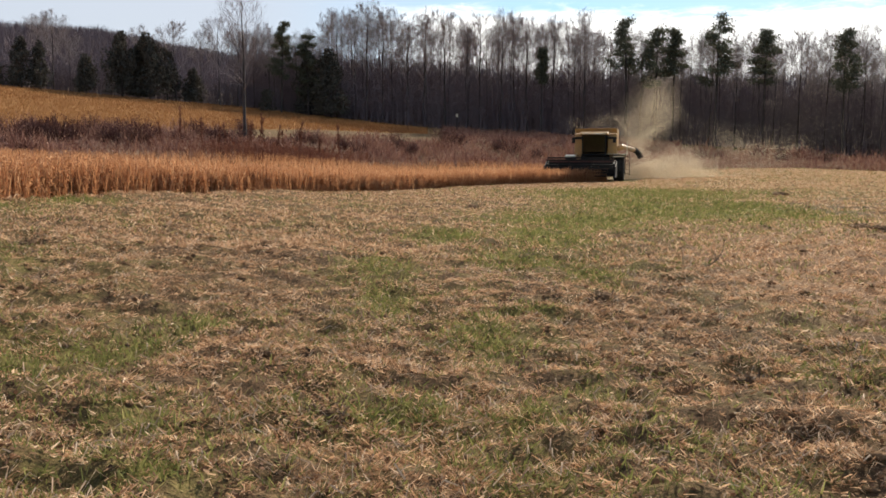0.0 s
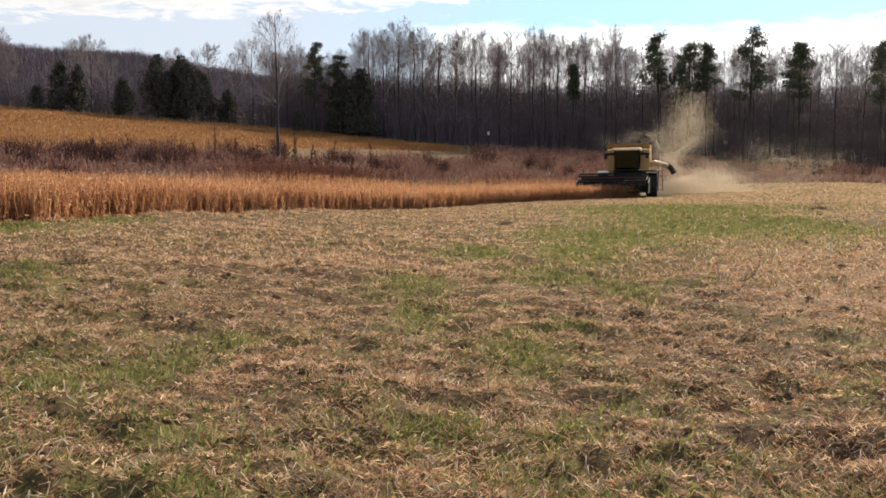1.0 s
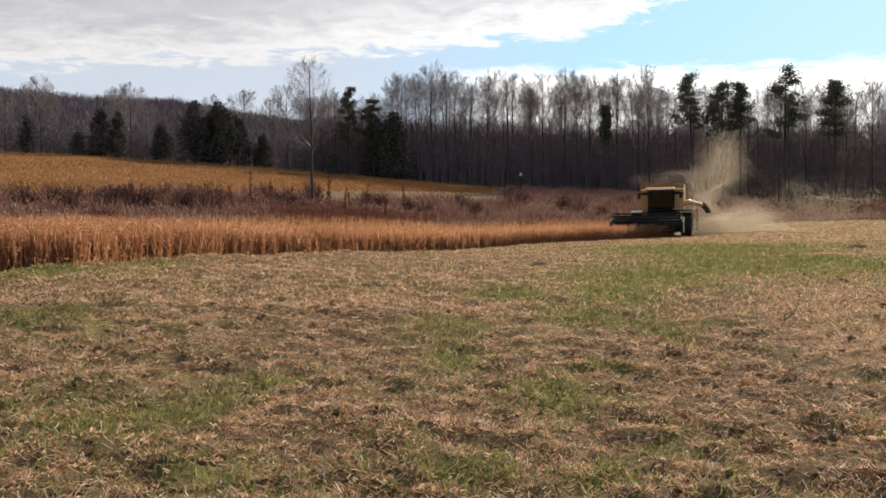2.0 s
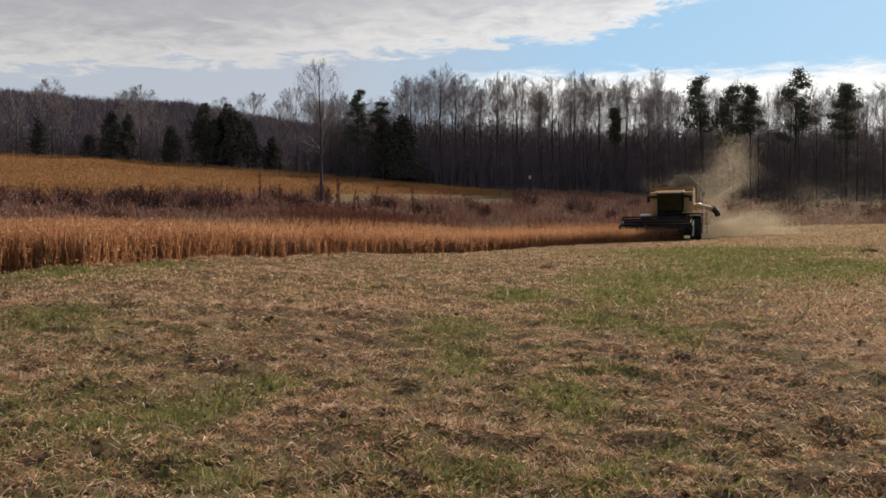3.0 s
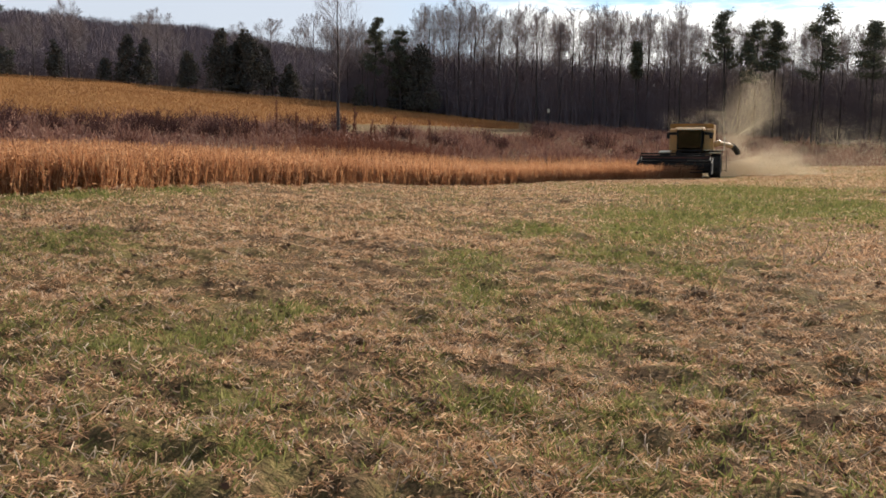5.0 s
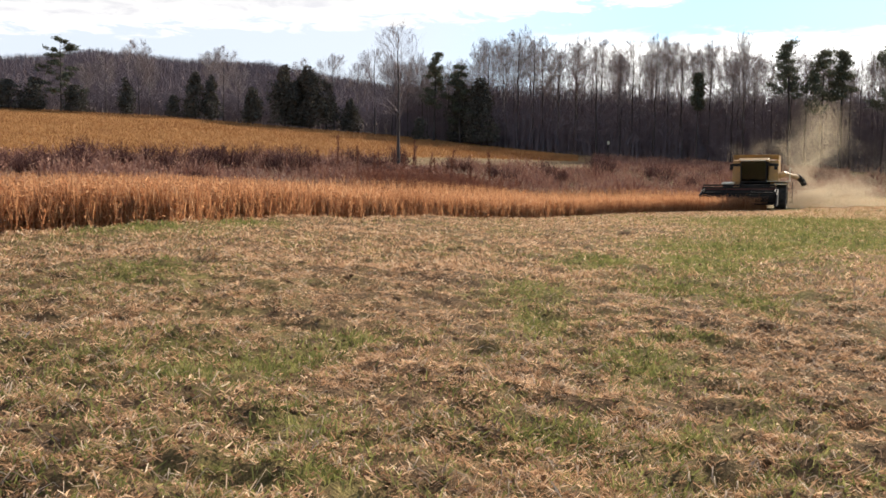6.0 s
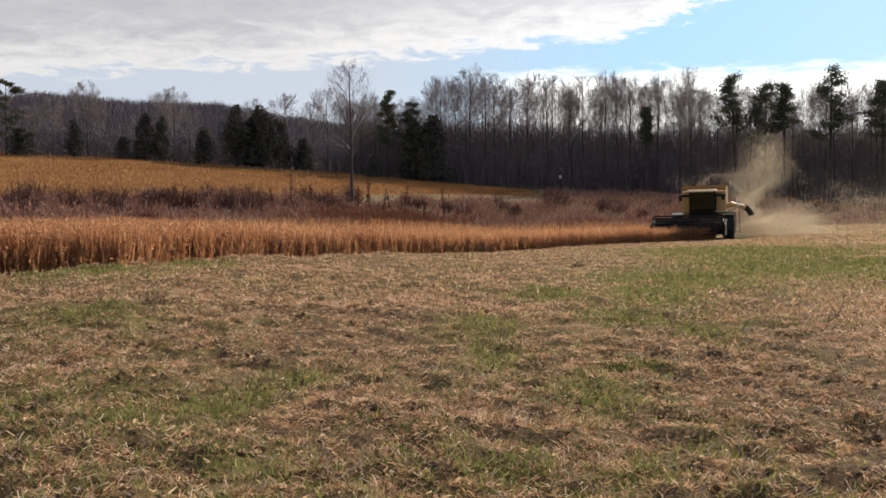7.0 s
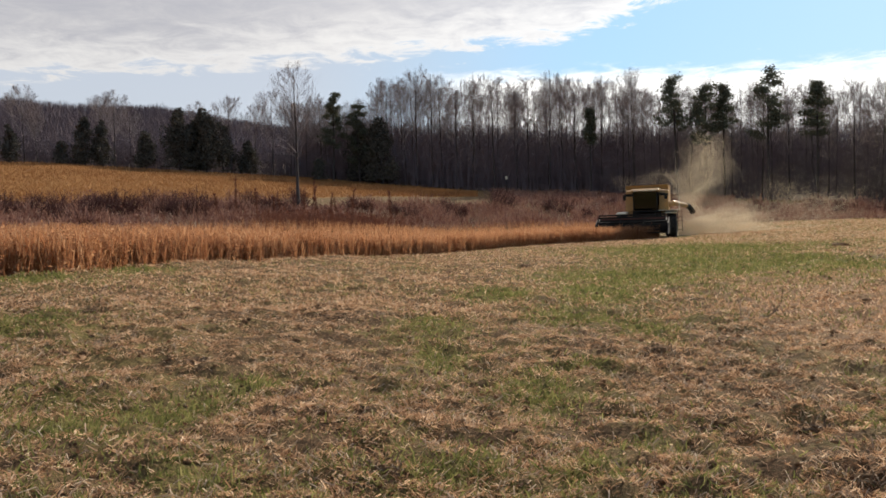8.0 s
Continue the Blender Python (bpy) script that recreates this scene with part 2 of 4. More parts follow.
def sticks(P, Q, r0, r1, sides=3):
    """Tapered rods from P to Q, as corners and quads."""
    P, Q = np.asarray(P, float), np.asarray(Q, float)
    m = len(P)
    r0, r1 = np.broadcast_to(r0, m), np.broadcast_to(r1, m)
    d = Q - P
    d /= np.linalg.norm(d, axis=1, keepdims=True) + 1e-9
    a = np.cross(d, np.where(np.abs(d[:, 2:3]) > 0.9, [[1.0, 0, 0]], [[0, 0, 1.0]]))
    a /= np.linalg.norm(a, axis=1, keepdims=True) + 1e-9
    b = np.cross(d, a)
    V = np.empty((m, 2, sides, 3))
    for k in range(sides):
        w = 2 * math.pi * k / sides
        o = a * math.cos(w) + b * math.sin(w)
        V[:, 0, k], V[:, 1, k] = P + o * r0[:, None], Q + o * r1[:, None]
    base = np.arange(m)[:, None] * 2 * sides
    F = np.stack([np.stack([base[:, 0] + k, base[:, 0] + (k + 1) % sides, base[:, 0] + sides + (k + 1) % sides, base[:, 0] + sides + k], 1)
                  for k in range(sides)], 1)
    return V.reshape(-1, 3), F.reshape(-1, 4)


def blades(P, D, length, width, droop=0.3):
    """Bent leaf blades of two quads each from P along D."""
    P, D = np.asarray(P, float), np.asarray(D, float)
    m = len(P)
    D = D / (np.linalg.norm(D, axis=1, keepdims=True) + 1e-9)
    length, width = np.broadcast_to(length, m)[:, None], np.broadcast_to(width, m)[:, None]
    s = np.cross(D, rng.normal(size=(m, 3)))
    s /= np.linalg.norm(s, axis=1, keepdims=True) + 1e-9
    mid = P + D * length * 0.55
    tip = P + D * length - np.array([0, 0, 1.0]) * length * droop
    V = np.stack([P - s * width / 2, P + s * width / 2, mid - s * width / 2, mid + s * width / 2, tip - s * width * 0.2, tip + s * width * 0.2], 1)
    i = np.arange(m)[:, None] * 6
    F = np.concatenate([i + np.array([[0, 1, 3, 2]]), i + np.array([[2, 3, 5, 4]])], 0)
    return V.reshape(-1, 3), F


def flecks(P, size, flat=0.0, long=1.0):
    """Small leaf-like quads at P, turned every way."""
    P = np.asarray(P, float)
    m = len(P)
    u, w = rng.normal(size=(m, 3)), rng.normal(size=(m, 3))
    u[:, 2] *= 1 - flat
    u /= np.linalg.norm(u, axis=1, keepdims=True) + 1e-9
    w = np.cross(u, w)
    w /= np.linalg.norm(w, axis=1, keepdims=True) + 1e-9
    h = (np.broadcast_to(size, m) / 2)[:, None]
    V = np.stack([P - u * h * long, P - w * h * 0.7, P + u * h * long, P + w * h * 0.7], 1)
    return V.reshape(-1, 3), np.arange(m * 4).reshape(m, 4)


def slivers(P, D, length, width):
    """Straight flat blades, one quad each."""
    P, D = np.asarray(P, float), np.asarray(D, float)
    m = len(P)
    D = D / (np.linalg.norm(D, axis=1, keepdims=True) + 1e-9)
    s = np.cross(D, rng.normal(size=(m, 3)))
    s *= (np.broadcast_to(width, m) / 2)[:, None] / (np.linalg.norm(s, axis=1, keepdims=True) + 1e-9)
    Q = P + D * np.broadcast_to(length, m)[:, None]
    return np.stack([P - s, P + s, Q + s * .4, Q - s * .4], 1).reshape(-1, 3), np.arange(m * 4).reshape(m, 4)


def joined(*pieces):
    V, F, k = [], [], 0
    for v, f in pieces:
        V.append(v), F.append(f + k)
        k += len(v)
    return np.concatenate(V), np.concatenate(F)


def stuff(name, pieces, material, label, category):
    V, F = joined(*pieces)
    return tagged(new(name, mesh_of(name, V, F, material)), label, category, kind="stuff")


def part(name, bm, material, parent, label=""):
    me = bpy.data.meshes.new(name)
    bm.to_mesh(me)
    bm.free()
    me.materials.append(material)
    ob = new(name, me)
    ob.parent = parent
    return tagged(ob, label)


def sub(name, me, parent, label="", kind=""):
    ob = new(name, me)
    ob.parent = parent
    return tagged(ob, label, kind=kind)


# ---- the lie of the land ----
RANGE = np.array([0, 18.9, 33.1, 56.8, 80.4, 104.1, 132.5, 170.3, 283.8])
BEARING = np.array([-52.8, -35.9, -27, -12.9, -3.1, 7.9, 21.7, 28.5, 52.8])
RISE = np.array([
    (0, .70, 1.0, 1.6, 3.5, 6.3, 10., 15.0, 26.), (0, .65, 1.0, 1.5, 3.3, 6.0, 9.9, 14.9, 24.), (0, .68, .95, 1.4, 3.2, 5.9, 9.8, 14.3, 22.),
    (0, .35, .45, .5, 2.0, 4.0, 7.3, 11.1, 21.), (0, .1, 0, 0, .1, 2.3, 4.9, 8.1, 20.), (0, 0, 0, 0, -.2, .6, 3.5, 5.9, 19.),
    (0, 0, 0, .1, .4, .66, 1.4, 3.2, 17.), (0, 0, 0, .2, .3, .3, .3, 1.5, 16.), (0, 0, 0, .2, .3, .3, .3, 1.5, 16.)])


TABLE = np.random.default_rng(3).random((256, 256))


def grain(x, y, size):
    """Smooth value noise, 0 to 1, with lumps about that size in metres."""
    x, y = np.asarray(x, float) / size + 37.3, np.asarray(y, float) / size + 91.7
    i, j = np.floor(x).astype(int), np.floor(y).astype(int)
    u, v = x - i, y - j
    u, v = u * u * (3 - 2 * u), v * v * (3 - 2 * v)
    a, b, c, d = TABLE[i % 256, j % 256], TABLE[(i + 1) % 256, j % 256], TABLE[i % 256, (j + 1) % 256], TABLE[(i + 1) % 256, (j + 1) % 256]
    return (a * (1 - u) + b * u) * (1 - v) + (c * (1 - u) + d * u) * v


def land(x, y):
    """The ground's height: a level field, rising to a wooded hill ahead and to the left."""
    x, y = np.asarray(x, float), np.asarray(y, float)
    d, b = np.hypot(x, y), np.degrees(np.arctan2(x, y))
    bb = np.clip(b, BEARING[0], BEARING[-1])
    i = np.clip(np.searchsorted(BEARING, bb) - 1, 0, len(BEARING) - 2)
    s = (bb - BEARING[i]) / (BEARING[i + 1] - BEARING[i])
    dd = np.clip(d, 0, RANGE[-1])
    j = np.clip(np.searchsorted(RANGE, dd) - 1, 0, len(RANGE) - 2)
    u = (dd - RANGE[j]) / (RANGE[j + 1] - RANGE[j])
    z = (RISE[i, j] * (1 - s) * (1 - u) + RISE[i + 1, j] * s * (1 - u) + RISE[i, j + 1] * (1 - s) * u + RISE[i + 1, j + 1] * s * u)
    z = z * np.clip((115 - np.abs(b)) / 60, 0, 1)
    far = np.clip((d - 260) / 240, 0, 1)
    far = far * far * (3 - 2 * far)
    z = z + far * np.interp(b, [-60, -42, -36, -31, -26, -21, -12, 0, 40, 60], [12, 24, 34, 42, 40, 41, 28, 12, 8, 0]) * np.clip((2500 - d) / 1500, 0, 1)
    close = np.clip((60 - d) / 30, 0.15, 1)
    lumps = 0.10 * (grain(x, y, 1.9) - .5) + 0.10 * (grain(x, y, 0.62) - .5) + 0.13 * (grain(x, y, 0.24) - .5)
    return z + lumps * close + 1.2 * (grain(x, y, 60) - .5) * np.clip((d - 200) / 100, 0, 1)


def polar(b, d):
    """A place by bearing in degrees (right of ahead is positive) and distance, on the ground."""
    x, y = d * math.sin(radians(b)), d * math.cos(radians(b))
    return x, y, float(land(x, y))


# zones, by bearing: where the standing crop begins and ends, the brush, the upper field, the woods
ZB = np.array([-52.8, -35.9, -27, -12.9, -3.1, 3.2, 10.1, 21.7, 28.5, 52.8])
CROP_FAR = np.array([47.3, 49.2, 54.9, 70, 85.1, 91.8, 95.6, 96.5, 90.8, 85.1])
BRUSH_FAR = np.array([79.5, 83.3, 89.9, 103.1, 117.3, 127.7, 134.3, 141.9, 135.3, 132.5])
FIELD_FAR = np.array([172.2, 172.2, 170.3, 174.1, 168.4, 151.4, 140, 141.9, 135.3, 132.5])
EDGE = np.array([168.4, 170.3, 171.2, 175, 169.3, 166.5, 164.6, 162.7, 157, 156.1])


def crop_near(b):
    """The cut edge of the standing beans."""
    return np.interp(b, [-52.8, -35.9, -27, -12.9, -3.1, 3.2, 9, 12], [16.1, 18, 20.3, 31.2, 42.6, 52.5, 59.5, 61.5])


def zone(table, b):
    return np.interp(b, ZB, table)


LUSH = [(6.8, 27.26, 2.55, 7.3), (9.8, 27.15, 1.44, 4.75), (3.49, 22.46, 1.81, 3.73), (2.05, 17.52, 0.85, 2.79), (2.01, 11.57, 0.33, 1.35), (0.4, 7.79, 0.34, 0.83),
        (0.91, 8.8, 0.28, 0.22), (-0.83, 11.95, 0.54, 1.03), (0.04, 17.01, 0.74, 1.33), (-0.68, 9.69, 0.31, 0.98), (-5.67, 10.31, 0.61, 0.96), (-2.23, 7.7, 0.28, 0.36),
        (-2.41, 6.88, 0.29, 0.55), (-2.57, 6.34, 0.28, 0.5), (-1.79, 4.7, 0.28, 0.24), (1.03, 5.97, 0.28, 0.24), (0.57, 5.25, 0.28, 0.35), (3.47, 8.34, 0.29, 0.28),
        (-2.86, 5.7, 0.28, 0.37), (-9.03, 20.61, 1.04, 1.24), (-1.25, 3.81, 0.28, 0.22), (-0.29, 5.13, 0.28, 0.22), (1.1, 13.94, 0.65, 1.01), (8.76, 38.99, 3.9, 5.04),
        (-9.33, 16.42, 1.12, 1.49)]


def lush(x, y):
    m = np.zeros(np.shape(x))
    for cx, cy, rx, ry in LUSH:
        m = np.maximum(m, np.exp(-(((x - cx) / rx) ** 2 + ((y - cy) / ry) ** 2)))
    return m


def soft(a, b, v):
    t = np.clip((v - a) / (b - a), 0, 1)
    return t * t * (3 - 2 * t)


def build_ground():
    B = np.concatenate([np.arange(-180, -44, 6.0), np.arange(-44, 44, 0.33), np.arange(44, 180, 6.0)])
    D = np.concatenate([[0.0], np.geomspace(0.6, 320, 470), np.geomspace(330, 4000, 40)])
    bb, dd = np.meshgrid(B, D, indexing="ij")
    x, y = dd * np.sin(np.radians(bb)), dd * np.cos(np.radians(bb))
    z = land(x, y)
    V = np.stack([x, y, z], -1).reshape(-1, 3)
    n, m = len(B), len(D)
    i, j = np.meshgrid(np.arange(n), np.arange(m - 1), indexing="ij")
    k = (i + 1) % n
    F = np.stack([i * m + j, i * m + j + 1, k * m + j + 1, k * m + j], -1).reshape(-1, 4)
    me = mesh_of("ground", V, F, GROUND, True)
    b, d = bb.ravel(), dd.ravel()
    x, y = x.ravel(), y.ravel()
    bf, ff, ed = zone(BRUSH_FAR, b), zone(FIELD_FAR, b), zone(EDGE, b)
    hay = soft(-2, 2, d - bf) * soft(2, -2, d - bf - np.interp(b, [-20, -12, -3, 8, 12], [4, 13, 24, 20, 0])) * soft(-20, -14, b) * soft(4, -2, b)
    masks = {
        "lush": np.maximum(lush(x, y) * (0.45 + 0.55 * soft(8, 22, y)), 0.45 * soft(30, 45, d) * soft(8, 13, b) * soft(60, 50, b)),
        "turned": soft(1.7, 3.2, x - 0.12 * y) * soft(24, 21, y - 0.1 * x) * soft(6, 10, y),
        "ripe": soft(-2, 2, d - bf) * soft(2, -2, d - ff) * soft(2, -6, b),
        "hay": hay,
        "wood": soft(-4, 6, d - ed) * soft(70, 60, np.abs(b)),
    }
    for name, v in masks.items():
        me.attributes.new(name, "FLOAT", "POINT").data.foreach_set("value", v.astype(np.float32))
    return tagged(new("ground", me), "harvested field of straw and grass rising to wooded hills", "field", kind="structure")


build_ground()

# ---- trees ----
def limb_set(height, seed, kind):
    """Segments of a bare tree: trunk, limbs, twigs. Returns two lists of (p, q, r, s)."""
    g = np.random.default_rng(seed)
    trunk, crown, fine = [], [], []
    lean = g.normal(size=2) * 0.02
    n = 9
    pts = [np.array([0, 0, -0.3])]
    for k in range(1, n + 1):
        pts.append(np.array([lean[0] * height * k / n + g.normal() * .003 * height, lean[1] * height * k / n + g.normal() * .003 * height, height * k / n]))
    pts[1][:2] *= 0.3
    base = height * (0.0138 if kind == "lone" else 0.0105)
    rad = [base * (1 - 0.93 * (k / n) ** 0.8) for k in range(n + 1)]
    for k in range(n):
        trunk.append((pts[k], pts[k + 1], rad[k], rad[k + 1]))

    # the crown's outline: an egg of this height, half height and half width
    zc, hz, hw = {"wood": (.67, .33, .16), "lone": (.67, .33, .19), "edge": (.62, .38, .27)}[kind]
    hub, half = np.array([lean[0], lean[1], 1]) * height * np.array([zc, zc, zc]), np.array([hw, hw, hz]) * height

    def room(p, d):
        """How far it is from p along d to the crown's outline."""
        u, v = (p - hub) / half, d / half
        a, b, c = v @ v, u @ v, u @ u - 1
        q = b * b - a * c
        return max((-b + math.sqrt(q)) / a, 0.03 * height) if q > 0 else 0.05 * height

    def grow(p, d, length, r, level):
        steps = (4, 3, 2, 1)[level]
        here = p
        for s in range(steps):
            d = d + g.normal(size=3) * 0.10 + np.array([0, 0, 0.13 if level == 0 else 0.06])
            d = d / np.linalg.norm(d)
            there = here + d * length / steps
            ra, rb = r * (1 - 0.75 * s / steps), r * (1 - 0.75 * (s + 1) / steps)
            (crown if level < 3 else fine).append((here, there, ra, rb))
            if level < 3:
                for _ in range((1, 2, 1)[level] + (s == steps - 1)):
                    side = np.cross(d, g.normal(size=3))
                    side /= np.linalg.norm(side) + 1e-9
                    nd = d + side * g.uniform(0.4, 0.85) + np.array([0, 0, 0.12])
                    nd /= np.linalg.norm(nd)
                    q = here + (there - here) * g.uniform(0.15, 1.0)
                    grow(q, nd, min(length * g.uniform(*((.34, .5), (.4, .65), (.6, .95))[level]), room(q, nd) * 1.05), max(rb * 0.6, 0.008), level + 1)
            here = there

    low = {"wood": 0.35, "lone": 0.34, "edge": 0.28}[kind]
    count = {"wood": 8, "lone": 19, "edge": 10}[kind]
    for i in range(count):
        f = low + (0.97 - low) * ((i + g.uniform(0, 0.8)) / count)
        if kind != "lone":
            f = low + (f - low) * (0.7 if kind == "wood" else 0.8)
        k = min(int(f * n), n - 1)
        p = pts[k] + (pts[k + 1] - pts[k]) * (f * n - k)
        w = i * 2.4 + g.normal() * 0.5
        up = {"wood": 2.0, "lone": 1.0, "edge": 1.3}[kind] * g.uniform(0.7, 1.4)
        d = np.array([math.cos(w), math.sin(w), up])
        d /= np.linalg.norm(d)
        grow(p, d, room(p, d) * g.uniform(.78, .98), rad[k] * 0.5, 1 if kind == "lone" else 0)
    return trunk, crown, fine


def rods(segs, sides, least=0.0):
    P, Q, r, s = (np.array(v) for v in zip(*segs))
    return sticks(P, Q, np.maximum(r, least), np.maximum(s, least * 0.7), sides)


def bare_tree(height, seed, kind, label, twig=0.012):
    tree = new("bare_tree")
    tagged(tree, label, "tree")
    trunk, crown, fine = limb_set(height, seed, kind)
    P, Q = (np.array([f[i] for f in fine]) for i in (0, 1))
    D = Q - P
    size = np.linalg.norm(D, axis=1)
    sprays = [slivers(P, D, size * 1.15, twig * 1.25)]
    for f in (.3, .8):                               # side twigs
        way = D + rng.normal(size=D.shape) * size[:, None] * .26
        sprays.append(slivers(P + D * f, way, size * rng.uniform(.6, 1.1, len(size)), twig * .85))
    tips = joined(*sprays)
    sub("trunk", mesh_of("trunk", *rods(trunk, 8), BARK, True), tree)
    sub("crown", mesh_of("crown", *joined(rods(crown, 3, twig * .7), tips), TWIG), tree, kind="stuff")
    return tree


def cedar_tree(height, width, seed, label):
    g = np.random.default_rng(seed)
    tree = tagged(new("cedar_tree"), label, "tree")
    sub("trunk", mesh_of("trunk", *sticks([(0, 0, -.3)], [(0, 0, height * .9)], height * .02, 0.02, 7), BARK), tree)
    # overlapping leafy masses, wide below and ragged towards the top
    k = 30
    h = np.sort(g.uniform(.08, .93, k))
    h[-2:] = .86, .95
    prof = np.interp(h, [0, .12, .40, .75, 1], [.72, 1, .92, .58, .10])
    w = g.uniform(0, 2 * math.pi, k)
    out = width * .5 * prof * g.uniform(.30, .92, k)
    mid = np.stack([out * np.cos(w), out * np.sin(w), height * h], 1)
    big = width * g.uniform(.20, .31, k) * (.45 + .55 * prof)
    m = int(1700 * height * width / 20)
    pick = g.integers(0, k, m)
    way = g.normal(size=(m, 3))
    way /= np.linalg.norm(way, axis=1, keepdims=True)
    P = mid[pick] + way * (big[pick] * g.uniform(.55, 1.06, m))[:, None] * np.array([1, 1, 1.35])
    P[:, 2] = np.clip(P[:, 2], height * .07, height * 1.02)
    sub("crown", mesh_of("crown", *flecks(P, g.uniform(0.22, 0.48, m), 0, 1.3), CEDAR), tree, kind="stuff")
    return tree


def pine_tree(height, seed, label, bare=0.5, spread=0.2):
    g = np.random.default_rng(seed)
    tree = tagged(new("pine_tree"), label, "tree")
    top = np.array([g.normal() * .02 * height, g.normal() * .02 * height, height])
    sub("trunk", mesh_of("trunk", *sticks([(0, 0, -.3), top * .55], [top * .55, top], [height * .012, height * .008], [height * .008, .03], 7), BARK), tree)
    boughs, P, S = [], [], []
    count = 24
    for i in range(count):
        f = bare + (1 - bare) * (i + g.random()) / count
        w = g.uniform(0, 2 * math.pi)
        reach = height * spread * (1.05 - 0.8 * ((f - bare) / (1 - bare)) ** 1.5) * g.uniform(0.5, 1.15)
        a = top * f
        e = a + np.array([math.cos(w) * reach, math.sin(w) * reach, reach * g.uniform(0.0, 0.45)])
        boughs.append((a, e, 0.05, 0.02))
        for c in range(4):
            q = a + (e - a) * g.uniform(0.35, 1.05)
            k = 55
            P.append(q + g.normal(size=(k, 3)) * np.array([.50, .50, .30]) * height / 20)
            S.append(g.uniform(.16, .36, k))
    sub("branches", mesh_of("branches", *rods(boughs, 4), BARK), tree, kind="stuff")
    sub("crown", mesh_of("crown", *flecks(np.concatenate(P), np.concatenate(S), 0, 1.2), PINE), tree, kind="stuff")
    return tree


def stand(tree, b, d, turn=0.0, size=1.0):
    x, y, z = polar(b, d)
    tree.matrix_basis = pose(x, y, z, 0, 0, turn) @ Matrix.Scale(size, 4)
    return tree


def again(tree, b, d, turn, size):
    x, y, z = polar(b, d)
    c = copy_thing(tree, pose(x, y, z, 0, 0, turn))
    c.scale = (size, size, size)
    return c


lone = stand(bare_tree(15.2, 11, "lone", "tall slender bare tree standing alone in dry brush", 0.017), -12.6, 90, 20)

# the hedgerow at the head of the upper field: bearing, distance, height, width
for b, d, h, w in ((-19.8, 170, 11.4, 6.9), (-18.9, 172, 9.6, 5.4), (-18.2, 170, 11.6, 6.6), (-17.2, 173, 9.4, 5.6), (-25.3, 168, 8.4, 4.4), (-24.3, 169, 8.2, 3.4),
                   (-21.8, 170, 6.7, 4.2), (-34.5, 168, 5.4, 4.8), (-35.8, 168, 4.8, 5.0), (-32.2, 168, 4.6, 4.6), (-37.2, 169, 6.5, 5.0),
                   (-26.6, 168, 3.9, 3.0), (-15.6, 176, 6.4, 4.2), (-11.2, 167, 3.9, 3.4), (-8.6, 171, 11.5, 6.0), (-7.2, 169, 12.5, 6.4), (-29.4, 168, 6.4, 3.2)):
    stand(cedar_tree(h, w, int(h * 10 + w), "dark dense cedar in the hedgerow above the field"), b, d)
for b, d, h, k in ((-28.6, 171, 13.2, 1), (-30.5, 173, 10.4, 2), (-27.9, 172, 10, 3), (-23.6, 171, 13.6, 4), (-24.4, 176, 13, 5), (-16.7, 172, 14.8, 6),
                   (-14.1, 173, 16.6, 7), (-13.0, 176, 14.5, 8), (-15.2, 178, 13.5, 9), (-22.7, 180, 11, 10), (-31.6, 176, 9, 12), (-12.0, 178, 15, 13),
                   (-18.6, 182, 13.5, 14), (-10.6, 180, 14.5, 15)):
    stand(bare_tree(h, 60 + k, "edge", "bare grey hardwood in the hedgerow above the field", 0.02), b, d, 40 * k)
for b, d, h, bare, spread in ((-33.0, 169, 12.4, .15, .42), (-10.3, 168, 16.4, .35, .17), (-8.6, 169, 14.6, .25, .22), (6.3, 164, 15.6, .60, .065),
                              (11.7, 158, 20.8, .55, .145), (13.4, 158, 19.3, .5, .145), (14.5, 160, 19.4, .6, .11), (17.0, 156, 21.6, .48, .155),
                              (19.8, 155, 19.4, .55, .14), (24.3, 152, 19.3, .5, .145), (29.5, 152, 20, .5, .16)):
    stand(pine_tree(h, int(h * 10 + b), "tall dark green pine with a ragged tufted crown", bare, spread), b, d)

# bare trees of the wood, several shapes set in loose rows
shapes = [bare_tree(h, 30 + i, "wood", "tall bare hardwood at the dark wood's edge", 0.021) for i, h in enumerate((20.5, 20, 21, 20.2, 19.4, 20.6))]
g = np.random.default_rng(4)
spots = []
for row, (back, step) in enumerate(((1, 1.15), (8, 1.25), (16, 1.9), (26, 2.6))):
    for b in np.arange(-12.6 + 0.3 * row, 36, step):
        spots.append((b + g.normal() * 0.25, back + g.uniform(-2.5, 3.5)))
for k, (b, back) in enumerate(spots):
    d = float(zone(EDGE, b)) + back
    size = g.uniform(0.88, 1.06) * (1 - 0.0012 * back) * float(np.interp(b, [-13, -8.5, -6.5, 9, 12], [.72, .82, 1.07, 1.05, 1.0]))
    turn = g.uniform(0, 360)
    t = stand(shapes[k], b, d, turn, size) if k < len(shapes) else again(shapes[int(g.integers(len(shapes)))], b, d, turn, size)
    tagged(t, group="trees of the wood")


